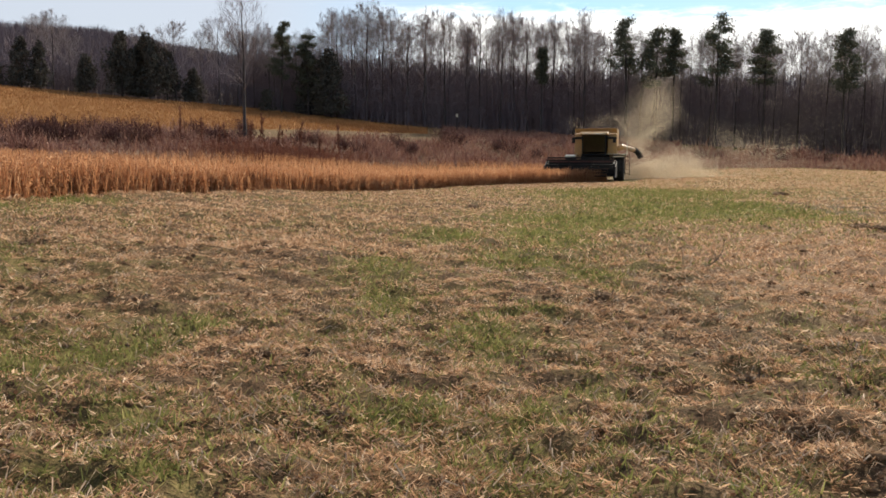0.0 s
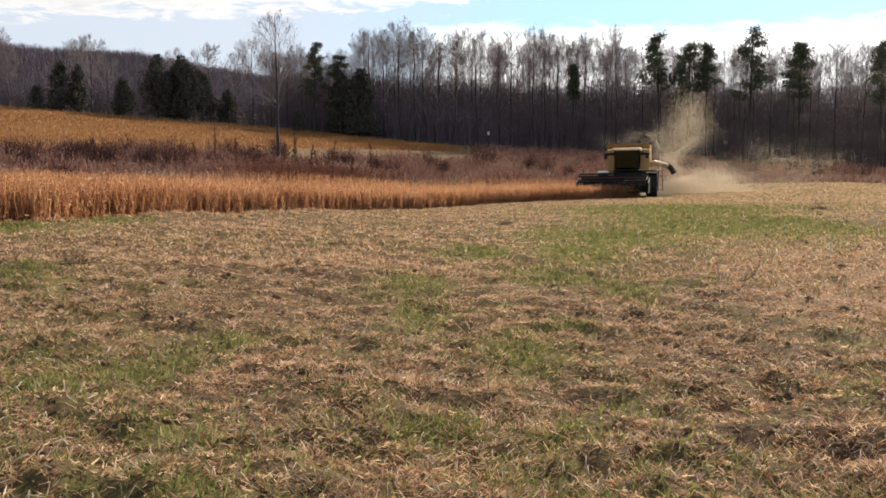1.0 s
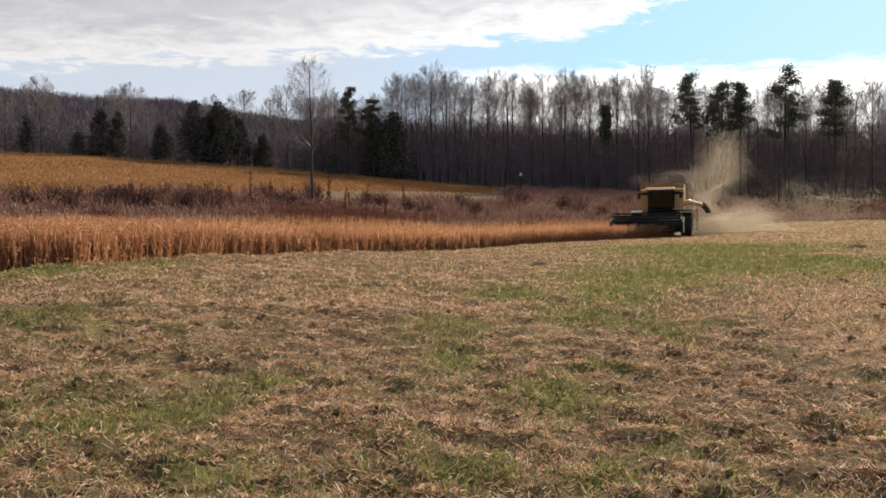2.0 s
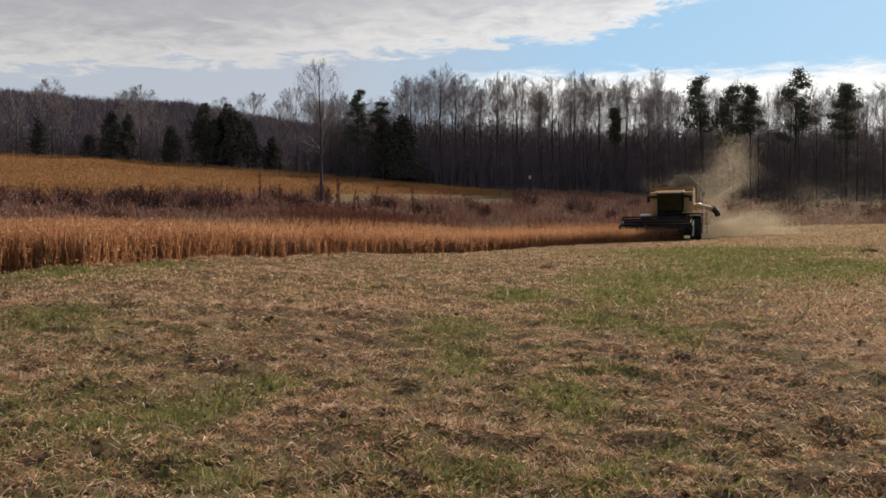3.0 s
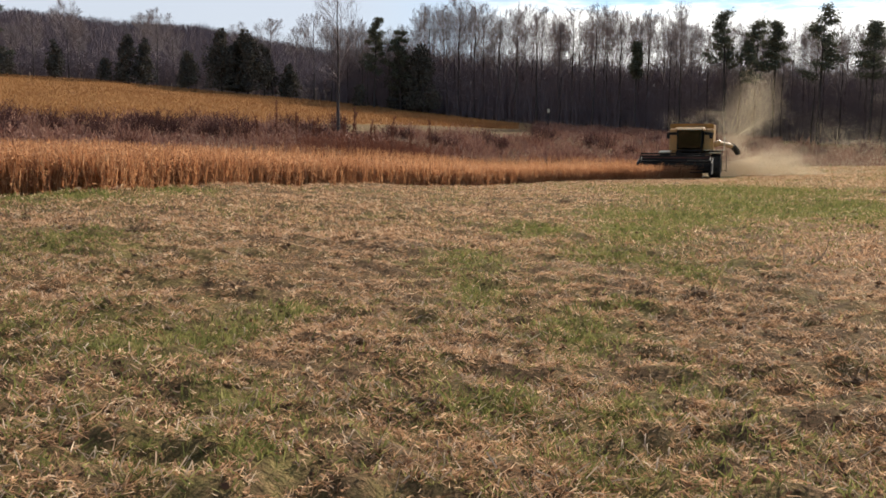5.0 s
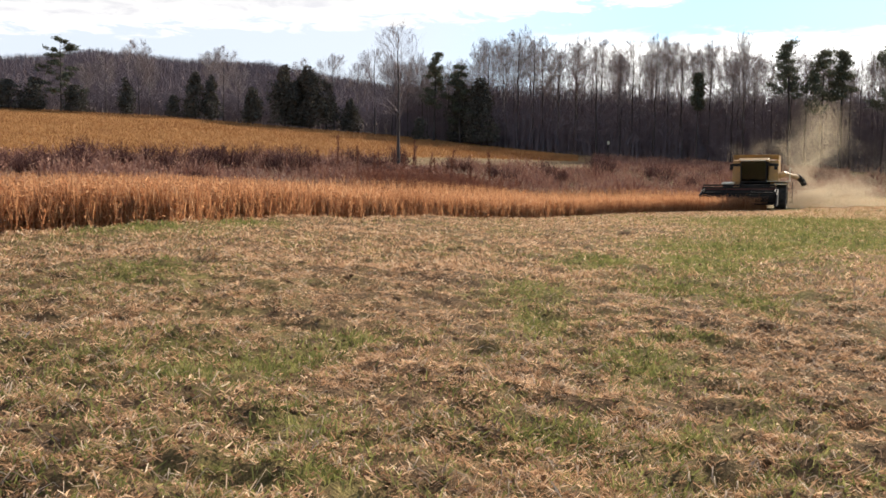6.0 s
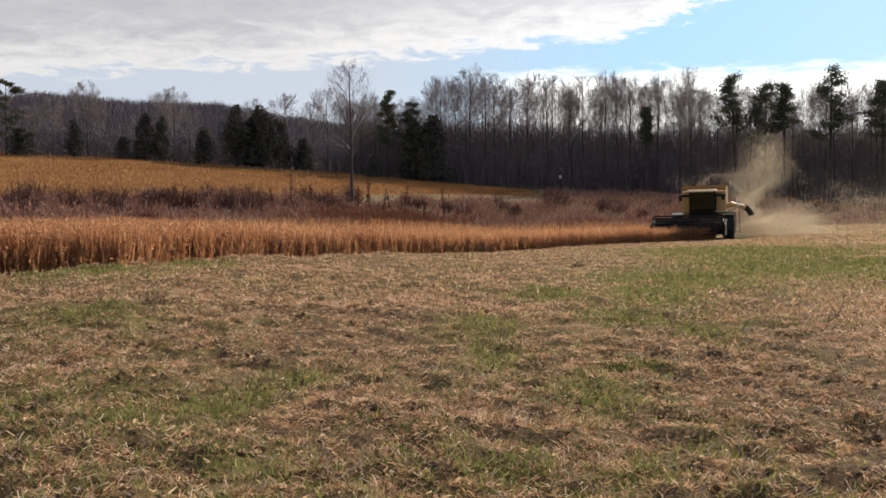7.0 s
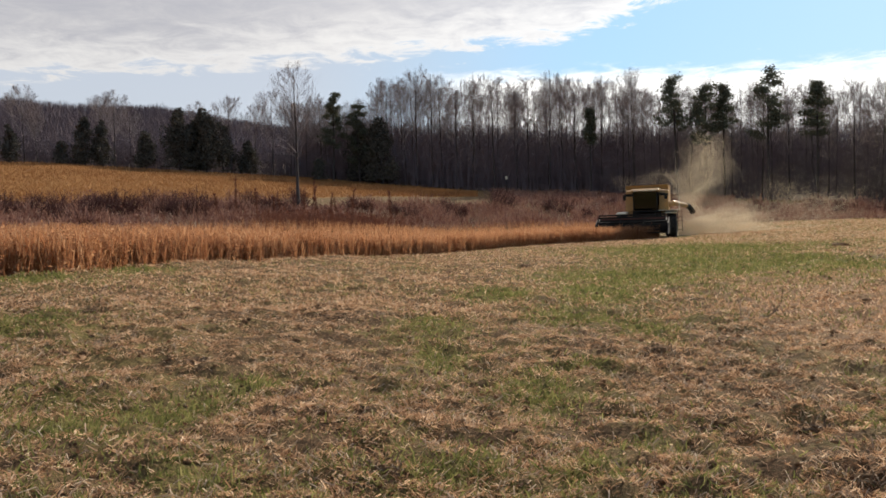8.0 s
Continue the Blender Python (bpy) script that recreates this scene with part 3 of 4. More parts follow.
def thicket(count, b0, b1, back0, back1, low, high, width):
    """Saplings and young trunks, too many to count."""
    b = rng.uniform(b0, b1, count)
    d = zone(EDGE, b) + rng.uniform(back0, back1, count)
    x, y = d * np.sin(np.radians(b)), d * np.cos(np.radians(b))
    h = rng.uniform(low, high, count) * (0.8 + 0.4 * grain(x, y, 9))
    foot = np.stack([x, y, land(x, y) - .2], 1)
    tip = foot + np.stack([rng.normal(size=count) * .08 * h, rng.normal(size=count) * .08 * h, h], 1)
    out = [sticks(foot, tip, width, width * .3, 3)]
    for _ in range(7):
        f = rng.uniform(.2, .95, count)[:, None]
        p = foot + (tip - foot) * f
        q = p + np.stack([rng.normal(size=count) * .17 * h, rng.normal(size=count) * .17 * h, rng.uniform(-.02, .2, count) * h], 1)
        out.append(slivers(p, q - p, np.linalg.norm(q - p, axis=1), width * 1.1))
    return out


stuff("deep_wood", thicket(8500, -13, 38, 18, 95, 8.5, 12.5, .10), WOODS, "dark tangle of trunks deep in the winter wood", "woods")
stuff("undergrowth", thicket(7000, -13, 38, -1, 22, 3.0, 12.5, .055), WOODS, "bare saplings and undergrowth along the wood's foot", "undergrowth")
stuff("hedge_undergrowth", thicket(2600, -43, -11, 2, 30, 1.5, 7.0, .06), WOODS, "bare scrub between the hedgerow trees", "undergrowth")
hb = rng.uniform(-44, 2, 60000)
hd = 290 + 215 * rng.random(60000) ** 0.8
hx, hy = hd * np.sin(np.radians(hb)), hd * np.cos(np.radians(hb))
hf = np.stack([hx, hy, land(hx, hy) - .3], 1)
hh = rng.uniform(4, 6.5, 60000) * (0.75 + 0.5 * grain(hx, hy, 14))
stuff("hill_woods", [slivers(hf, np.stack([rng.normal(size=60000) * .35, rng.normal(size=60000) * .35, np.ones(60000)], 1), hh, rng.uniform(.12, .3, 60000))],
      HILL, "leafless woods covering the far hill, haze put into their colour", "woods")

# ---- crops and brush ----
def soybeans(x, y, tall, branches, pods):
    """Ripe bean plants: a stem, forked side shoots, hanging pods."""
    m = len(x)
    foot = np.stack([x, y, land(x, y) - 0.02], 1)
    h = tall * rng.uniform(0.78, 1.12, m)
    tip = foot + np.stack([rng.normal(size=m) * .09, rng.normal(size=m) * .09, h], 1)
    out = [slivers(foot, tip - foot, np.linalg.norm(tip - foot, axis=1), 0.016)]
    for k in range(branches):
        f = rng.uniform(0.03, 0.6, m)[:, None]
        a = foot + (tip - foot) * f
        w = rng.uniform(0, 2 * math.pi, m)
        e = a + np.stack([np.cos(w) * .085, np.sin(w) * .085, rng.uniform(.25, .52, m)], 1) * (0.6 + 0.6 * rng.random((m, 1)))
        e[:, 2] = np.minimum(e[:, 2], foot[:, 2] + h * 1.05)
        out.append(blades(a, e - a, np.linalg.norm(e - a, axis=1), 0.018, 0.05))
    for k in range(pods):
        f = rng.uniform(0.04, 1.0, m)[:, None]
        p = foot + (tip - foot) * f + rng.normal(size=(m, 3)) * np.array([.042, .042, .05])
        out.append(flecks(p, rng.uniform(.030, .060, m), 0, 1.6))
    return out


def standing(x, y):
    """Where beans still stand: not in the swath behind the combine."""
    return (y < 60.5) | (x < 6.9 + 0.305 * (y - 61.5))


eb = rng.uniform(-42, 10.5, 13000)
eb = eb[rng.random(13000) < .10 + crop_near(eb) / 75]
ed = crop_near(eb) + np.abs(rng.normal(size=len(eb))) * 1.4
ex, ey = ed * np.sin(np.radians(eb)), ed * np.cos(np.radians(eb))
keep = standing(ex, ey)
stuff("soybean_edge", soybeans(ex[keep], ey[keep], 0.72 + .34 * grain(ex[keep], ey[keep], .16), 4, 13), SOY, "ripe rust-brown soybean plants along the cut edge", "crop")
fb = rng.uniform(-42, 10.4, 9000)
fb = fb[rng.random(9000) < .06 + crop_near(fb) / 75]
fd = crop_near(fb) + rng.uniform(.5, 3.2, len(fb))
fx0, fy0 = fd * np.sin(np.radians(fb)), fd * np.cos(np.radians(fb))
keep = standing(fx0, fy0)
stuff("soybean_rows", soybeans(fx0[keep], fy0[keep], 0.92, 1, 9), SOY, "dense ripe soybean plants just inside the cut edge", "crop")
lb = rng.uniform(-42, 10.4, 5200)
ld = crop_near(lb) + rng.normal(size=5200) * .22 - .05
lx, ly = ld * np.sin(np.radians(lb)), ld * np.cos(np.radians(lb))
flat = np.stack([rng.normal(size=5200), rng.normal(size=5200), rng.uniform(.0, .7, 5200)], 1)
stuff("crop_litter", [blades(np.stack([lx, ly, land(lx, ly)], 1), flat, rng.uniform(.08, .24, 5200), rng.uniform(.012, .022, 5200), .3)],
      STRAW, "pale dry leaves and broken stalks at the crop's foot", "litter")
cb = rng.uniform(-42, 10.6, 70000)
cd = np.sqrt(rng.random(70000)) * 102
cx, cy = cd * np.sin(np.radians(cb)), cd * np.cos(np.radians(cb))
keep = (cd > crop_near(cb) + 2.4) & (cd < zone(CROP_FAR, cb)) & standing(cx, cy)
cx, cy = cx[keep][:13000], cy[keep][:13000]
stuff("soybean_field", soybeans(cx, cy, 0.92, 1, 5), SOY, "standing ripe soybean field, orange brown, uncut", "crop")


def brush_band(count, b0, b1, near, far):
    b = rng.uniform(b0, b1, count)
    n, f = zone(near, b), zone(far, b)
    d = n + (f - n) * rng.random(count)
    return d * np.sin(np.radians(b)), d * np.cos(np.radians(b))


def weeds(x, y, tall, width, fans):
    m = len(x)
    foot = np.stack([x, y, land(x, y)], 1)
    out = []
    for k in range(fans):
        d = np.stack([rng.normal(size=m) * .35, rng.normal(size=m) * .35, np.ones(m)], 1)
        out.append(blades(foot + rng.normal(size=(m, 3)) * np.array([.25, .25, 0]), d, tall * rng.uniform(.5, 1.1, m), width, 0.12))
    for k in range(max(1, fans - 2)):
        out.append(flecks(foot + np.stack([rng.normal(size=m) * .35, rng.normal(size=m) * .35, tall * rng.uniform(.3, 1.0, m)], 1), rng.uniform(.10, .26, m)))
    return out


bx, by = brush_band(16000, -43, 36, CROP_FAR, BRUSH_FAR)
mound = np.clip(0.15 + 3.4 * grain(bx, by, 5.0) * grain(bx + 50, by, 2.2), .25, 2.1)
mound *= np.where(bx > 14, 1.25, 1.0)
stuff("dry_brush", weeds(bx, by, 1.05 * mound, 0.055, 4)[:5], BRUSH, "tangled purple-brown dry weeds and brush", "brush")
qx, qy = brush_band(5200, 0, 15, BRUSH_FAR, EDGE)
stuff("wood_foot_brush", weeds(qx, qy, .35 + .9 * grain(qx, qy, 3.0), 0.06, 3)[:4], BRUSH, "low dry brush running up to the wood", "brush")
px, py = brush_band(5200, -43, 34, CROP_FAR, BRUSH_FAR)
keep = grain(px, py, 4.0) > 0.52
stuff("pale_grass", weeds(px[keep], py[keep], 0.9, 0.03, 4)[:4], PALE, "pale dry grass tufts among the brush", "grass")
fx, fy = brush_band(60000, -43, -1, BRUSH_FAR + np.interp(ZB, [-20, -12, -3, 8, 12], [0, 13, 24, 20, 0]), FIELD_FAR)
stuff("upper_crop", [slivers(np.stack([fx, fy, land(fx, fy)], 1), np.stack([rng.normal(size=len(fx)) * .3, rng.normal(size=len(fx)) * .3, np.ones(len(fx))], 1),
                            rng.uniform(.15, .34, len(fx)), .075)], SOY_FAR, "golden ripe crop on the sloping far field", "crop")


def bush(width, seed):
    """A leafless shrub: stems fanning from the root, forked, with fine tips."""
    h = np.random.default_rng(seed)
    thing = tagged(new("bush"), "leafless dark purple-brown bush in the brush strip", "bush", "bushes in the brush")
    segs, tips = [], []
    for _ in range(80):
        w, r = h.uniform(0, 6.28), h.uniform(.05, 1) ** .7 * width * .5
        e = np.array([math.cos(w) * r, math.sin(w) * r, width * .62 * (1 - (r / width * 1.5) ** 2 * .6) * h.uniform(.7, 1.1)])
        a = e * np.array([.15, .15, 0])
        segs.append((a, e, .016, .008))
        for _ in range(5):
            f = h.uniform(.4, 1)
            q = a + (e - a) * f
            tips.append((q, h.normal(size=3) * .16 + np.array([0, 0, .16])))
    P, D = (np.array([t[i] for t in tips]) for i in (0, 1))
    sub("stem_fan", mesh_of("stem_fan", *joined(rods(segs, 3), slivers(P, D, np.linalg.norm(D, axis=1) * 1.5, .035)), BUSHDARK), thing, kind="stuff")
    return thing


kinds = [bush(w, 500 + i) for i, w in enumerate((2.4, 3.4, 4.2, 2.9))]
for k in range(72):
    b = -42 + 30 * (k + rng.random()) / 44 if k < 44 else -12 + 45 * (k - 44 + rng.random()) / 28
    f = rng.uniform(.30, .86)
    d = float(zone(CROP_FAR, b) * (1 - f) + zone(BRUSH_FAR, b) * f)
    turn, size = rng.uniform(0, 360), rng.uniform(.6, 1.1)
    if k < 4:
        stand(kinds[k], b, d, turn, size)
    else:
        again(kinds[int(rng.integers(4))], b, d, turn, size)


def tall_weed(height, seed):
    """A dead stalk with short upright side shoots and a ragged seed head."""
    h = np.random.default_rng(seed)
    weed = tagged(new("weed_stalk"), "tall dead red-brown weed stalk in the brush", "weed", "tall weeds")
    segs = [(np.array([0, 0, -.1]), np.array([h.normal() * .06, h.normal() * .06, height]), .05, .02)]
    for _ in range(46):
        f = h.uniform(.3, 1)
        p = segs[0][0] + (segs[0][1] - segs[0][0]) * f
        w = h.uniform(0, 6.28)
        segs.append((p, p + np.array([math.cos(w) * .14, math.sin(w) * .14, h.uniform(.12, .4)]) * (1.2 - .5 * f), .022, .012))
    sub("stalk", mesh_of("stalk", *rods(segs, 4), REDWEED), weed)
    P = np.array([s[1] for s in segs]).repeat(4, 0) + h.normal(size=(len(segs) * 4, 3)) * .05
    sub("seed_head", mesh_of("seed_head", *flecks(P, .09), REDWEED), weed, kind="stuff")
    return weed


for k, (b, d, h) in enumerate(((-16.6, 76, 2.5), (-15.2, 78, 2.0), (-11.9, 79, 2.3), (-11.5, 80, 2.7), (-12.3, 78, 1.9), (-10.7, 78, 2.0), (-9.3, 80, 2.3), (-9.1, 79, 1.8),
                               (-6.6, 82, 2.4), (-17.6, 74, 1.7), (-13.6, 77, 1.8), (-10.0, 77, 1.7), (-8.0, 80, 1.6), (-14.3, 76, 1.6))):
    w = stand(tall_weed(h * 1.5, 200 + k), b, d)
    w.matrix_basis = w.matrix_basis @ pose(0, 0, 0, rng.uniform(-9, 9), rng.uniform(-9, 9), 0)
rb = rng.normal(-10.5, 2.6, 1500)
rd = zone(CROP_FAR, rb) + rng.uniform(-1, 9, 1500)
stuff("red_weeds", weeds(rd * np.sin(np.radians(rb)), rd * np.cos(np.radians(rb)), 1.55, 0.035, 3), REDWEED, "rust-red dead weeds round the lone tree", "weeds")

# ---- straw, stubble and grass of the near field ----
def spread(count, d0, d1, b0=-38, b1=38, power=2.0):
    b = rng.uniform(b0, b1, count)
    d = (d0 ** power + (d1 ** power - d0 ** power) * rng.random(count)) ** (1 / power)
    return d * np.sin(np.radians(b)), d * np.cos(np.radians(b)), b, d


def lying(x, y, lift):
    m = len(x)
    p = np.stack([x, y, land(x, y) + rng.uniform(0, lift, m)], 1)
    w = rng.uniform(0, 2 * math.pi, m)
    return p, np.stack([np.cos(w), np.sin(w), np.abs(rng.normal(size=m)) * .35], 1)


def mats(x, y):
    """How thickly straw lies: tufts and mats with bare hollows between."""
    return np.clip((grain(x, y, .22) * .4 + grain(x, y, .7) * .12 + grain(x, y, .10) * .48 - .44) * 6, .06, 1)


x, y, b, d = spread(210000, 2.6, 18, power=1.22)
def bareness(x, y):
    """Less straw where grass grows and where the soil was turned."""
    turned = soft(1.7, 3.2, x - 0.12 * y) * soft(24, 21, y - 0.1 * x) * soft(7, 11, y)
    return (1 - .75 * np.clip(lush(x, y) * 1.3, 0, 1)) * (1 - .2 * turned)


keep = (d < crop_near(b) - .3) & (rng.random(len(x)) < mats(x, y) * bareness(x, y))
x, y = x[keep], y[keep]
m = len(x)
p, way = lying(x, y, .02)
way[:, 2] = rng.uniform(-.05, .8, m)
h = m * 45 // 100
stuff("straw", [blades(p[:h], way[:h], rng.uniform(.025, .085, h), rng.uniform(.004, .009, h), .6),
                slivers(p[h:], way[h:], rng.uniform(.02, .075, m - h), rng.uniform(.004, .012, m - h))], STRAW, "chopped tan straw and stubble on the field", "straw")
x, y, b, d = spread(520000, 13, 100, power=1.1)
keep = ((d < crop_near(b) - .3) | (b > 12.5)) & (d < zone(CROP_FAR, b)) & (rng.random(len(x)) < np.clip((grain(x, y, .7) * .45 + grain(x, y, .28) * .55 - .40) * 8, .24, 1) * bareness(x, y))
x, y, d = x[keep], y[keep], d[keep]
p, way = lying(x, y, .03)
way[:, 2] = rng.uniform(0, 1.6, len(x))
stuff("straw_beyond", [slivers(p, way, rng.uniform(.03, .085, len(x)) * (1 + d / 90), rng.uniform(.011, .020, len(x)) * (.75 + d / 60))], STRAW, "tan straw farther out on the field", "straw")
x, y, b, d = spread(22000, 2.6, 22, power=1.5)
keep = (d < crop_near(b) - .3) & (grain(x + 9, y, .35) > .45)
x, y = x[keep], y[keep]
p, way = lying(x, y, .02)
stuff("dead_leaves", [flecks(p, rng.uniform(.02, .05, len(x)), .6)], DEADLEAF, "dark brown leaf litter between the straw", "leaf litter")
x, y, b, d = spread(600000, 2.6, 100, power=1.05)
tufts = np.clip(grain(x, y, 2.6) * .45 + grain(x, y, .8) * .4 + grain(x, y, .25) * .35 - .56, 0, 1) * 3.2
want = np.clip(lush(x, y) * (.8 + d / 16), 0, 1.4) * (.35 + .65 * grain(x, y, .3)) + np.interp(d, [6, 14, 40], [.5, .28, .2]) * np.clip(tufts, 0, 1)
keep = (rng.random(len(x)) < want) & ((d < crop_near(b)) | (b > 12.5))
x, y, d = x[keep], y[keep], d[keep]
m = len(x)
p = np.stack([x, y, land(x, y)], 1)
way = np.stack([rng.normal(size=m) * .7, rng.normal(size=m) * .7, np.ones(m)], 1)
stuff("grass", [slivers(p, way, rng.uniform(.025, .08, m) * (1 + d / 60), rng.uniform(.004, .009, m) * (1 + d / 11))], GRASS, "patches of short green grass and weeds", "grass")


# the greener patches
gx, gy = [], []
for cx0, cy0, rx, ry in LUSH:
    k = int(min(3600, 1050 * (rx * ry) ** .6) * (.4 if cy0 < 13 else 1.1))
    gx.append(cx0 + rng.normal(size=k) * rx * .58), gy.append(cy0 + rng.normal(size=k) * ry * .58)
x, y = np.concatenate(gx), np.concatenate(gy)
d = np.hypot(x, y)
keep = (grain(x, y, .45) + .5 * grain(x, y, .15) > .72) & (d < crop_near(np.degrees(np.arctan2(x, y))))
x, y, d = x[keep], y[keep], d[keep]
m = len(x)
way = np.stack([rng.normal(size=m) * .7, rng.normal(size=m) * .7, np.ones(m)], 1)
stuff("grass_patches", [slivers(np.stack([x, y, land(x, y)], 1), way, rng.uniform(.03, .085, m) * (1 + d / 60), rng.uniform(.005, .010, m) * (1 + d / 11))], GRASS,
      "fresh green grass growing through the stubble", "grass")

# tufts: short stems fanned from one root, some dry, some green, with gaps between
def tuft_field(count, d0, d1, stems, size, power):
    x, y, b, d = spread(count, d0, d1, power=power)
    keep = ((d < crop_near(b) - .3) | (b > 12.5)) & (grain(x, y, .30) * .6 + grain(x + 5, y, .9) * .4 > .47)
    x, y, d = x[keep], y[keep], d[keep]
    leafy = rng.random(len(x)) < np.clip(.16 + lush(x, y) * .45 + 1.4 * (grain(x, y, 2.6) * .6 + grain(x, y, .8) * .4 - .5), .03, .9)
    big = size * rng.uniform(.55, 1.35, len(x))
    out = {}
    for green in (False, True):
        i = np.flatnonzero(leafy == green).repeat(stems)
        w, lean = rng.uniform(0, 2 * math.pi, len(i)), rng.uniform(.5, 3.0, len(i))
        foot = np.stack([x[i], y[i], land(x[i], y[i]) - .005], 1) + np.stack([np.cos(w), np.sin(w), w * 0], 1) * (big[i] * rng.uniform(0, .45, len(i)))[:, None]
        way = np.stack([np.cos(w) * lean, np.sin(w) * lean, np.ones(len(i))], 1)
        out[green] = slivers(foot, way, big[i] * rng.uniform(.5, 1.2, len(i)), rng.uniform(.07, .14, len(i)) * big[i])
    return out


near, beyond = tuft_field(34000, 2.6, 14, 9, .052, 1.15), tuft_field(34000, 13, 60, 6, .085, 1.1)
stuff("straw_tufts", [near[False], beyond[False]], STRAW, "tufts of dry tan stubble with gaps between", "stubble")
stuff("grass_tufts", [near[True], beyond[True]], GRASS, "small tufts of green grass and weeds in the stubble", "grass")
# longer pale straws curling over the mat
x, y, b, d = spread(12000, 2.6, 16, power=1.25)
keep = (d < crop_near(b) - .3) & (grain(x, y, .3) > .42) & (rng.random(len(x)) < bareness(x, y))
x, y = x[keep], y[keep]
p, way = lying(x, y, .05)
way[:, 2] = rng.uniform(.1, 1.3, len(x))
stuff("long_straw", [blades(p, way, rng.uniform(.07, .19, len(x)), rng.uniform(.004, .008, len(x)), .6)], PALE, "long pale straws curling up from the stubble", "straw")

# sparse stubble beside and behind the stand
x, y, b, d = spread(16000, 1.0, 30, 38, 322)
p, way = lying(x, y, .02)
stuff("stubble_around", [slivers(p, way, rng.uniform(.05, .15, len(x)), rng.uniform(.006, .02, len(x)))], STRAW, "sparse straw over the rest of the field", "straw")

# small dark clods and roots turned up among the straw
x, y, b, d = spread(6000, 4, 60, power=1.35)
keep = (d < crop_near(b) - .3) | (b > 12.5)
x, y, d = x[keep], y[keep], d[keep]
m = len(x)
r = (.010 + .034 * rng.random(m) ** 2) * (1 + d / 90)
c = np.stack([x, y, land(x, y) + r * .25], 1)
V = c[:, None] + np.array([(1, 0, 0), (0, 1, 0), (-1, 0, 0), (0, -1, 0), (0, 0, 1), (0, 0, -1)])[None] * r[:, None, None] * rng.uniform(.5, 1.4, (m, 6, 1)) * np.array([1.3, 1, .75])
O = np.array([(0, 1, 4), (1, 2, 4), (2, 3, 4), (3, 0, 4), (1, 0, 5), (2, 1, 5), (3, 2, 5), (0, 3, 5)])
stuff("clods", [(V.reshape(-1, 3), (np.arange(m)[:, None, None] * 6 + O[None]).reshape(-1, 3))], SOIL, "small dark clods and root lumps in the stubble", "clods")


def clump(seed, size, count, material, label, name):
    """A heap of bent dead stems pulled up by the machine."""
    h = np.random.default_rng(seed)
    thing = tagged(new(name), label, "weed")
    P = h.normal(size=(count, 3)) * np.array([size * .35, size * .25, 0])
    D = np.stack([h.normal(size=count), h.normal(size=count), h.uniform(.1, 1.1, count)], 1)
    sub("stem_fan", mesh_of("stem_fan", *blades(P, D, h.uniform(.15, .5, count) * size, .010, .25), material), thing, kind="stuff")
    bm = bmesh.new()
    bmesh.ops.create_icosphere(bm, subdivisions=3, radius=1)
    for v in bm.verts:
        v.co *= 0.8 + 0.5 * noise.noise(v.co * 2.3 + Vector((seed, 0, 0)))
        v.co = Vector((v.co.x * size * .42, v.co.y * size * .30, v.co.z * size * .16))
    part("root_ball", bm, SOIL, thing)
    return thing


for k, (b, d, s) in enumerate(((19.8, 6.8, .36), (22.6, 5.5, .26), (-25.3, 12.9, .5), (0.2, 14.8, .35), (-26.2, 12.0, .3), (5.5, 14.2, .4), (25.4, 21.8, .9), (26.6, 21.5, .8), (25.9, 8.0, .3),
                               (-13.5, 7.7, .28), (-8.0, 5.1, .25), (7.0, 6.0, .22), (10.5, 9.6, .35), (-19.5, 9.0, .3), (21.0, 41, 1.1), (17.5, 44, .9), (-3.0, 26, .7), (-9.6, 27, .6), (2.0, 28, .5), (11.5, 18.5, .6))):
    stand(clump(300 + k, s, 60, DRYDARK, "dark clump of uprooted dead weed on the stubble", "weed_clump"), b, d, 50 * k)

# a forked dead branch stuck upright in the stubble, and a pale broken stalk beside it
dead = tagged(new("dead_branch"), "thin dead branch curving up out of the stubble", "branch")
path = [np.array(v) for v in ((0, 0, -.05), (.06, 0, .08), (.17, 0, .15), (.25, 0, .28), (.28, 0, .45))]
segs = [(path[i], path[i + 1], .014 - .0025 * i, .0115 - .0025 * i) for i in range(4)]
sub("stem", mesh_of("stem", *rods(segs, 6), DRYDARK, True), dead)
sub("side_twig", mesh_of("side_twig", *rods([(path[1], np.array((-.16, .04, .02)), .009, .004), (path[2], np.array((.12, .05, .30)), .006, .003)], 5), DRYDARK), dead)
stand(dead, 16.7, 13.3, 0)
pale = tagged(new("broken_stalk"), "pale broken stalk standing in the stubble", "stalk")
sub("stem", mesh_of("stem", *rods([(np.array((0, 0, -.05)), np.array((-.02, 0, .24)), .012, .008), (np.array((.09, 0, -.05)), np.array((.12, 0, .12)), .011, .008)], 6), PALE), pale)
sub("leaf", mesh_of("leaf", *blades(np.array([(0, 0, .1), (.1, 0, .05), (0, 0, .2)]), np.array([(1, 0, .6), (-1, .2, .8), (.5, 0, 1.0)]), .12, .015, .3), PALE), pale, kind="stuff")
stand(pale, 15.4, 13.2)

# ---- the combine harvester; it faces -y, its own left is +x ----
def bevelled(bm, width, segments=2):
    bmesh.ops.bevel(bm, geom=bm.edges[:], offset=width, segments=segments, affect="EDGES", profile=0.5)
    return bm


def block(x0, x1, y0, y1, z0, z1, bevel=0.03, bm=None):
    b = bmesh.new()
    m = Matrix.Translation(((x0 + x1) / 2, (y0 + y1) / 2, (z0 + z1) / 2)) @ Matrix.Diagonal((x1 - x0, y1 - y0, z1 - z0, 1))
    bmesh.ops.create_cube(b, size=1, matrix=m)
    if bevel:
        bevelled(b, bevel)
    return b


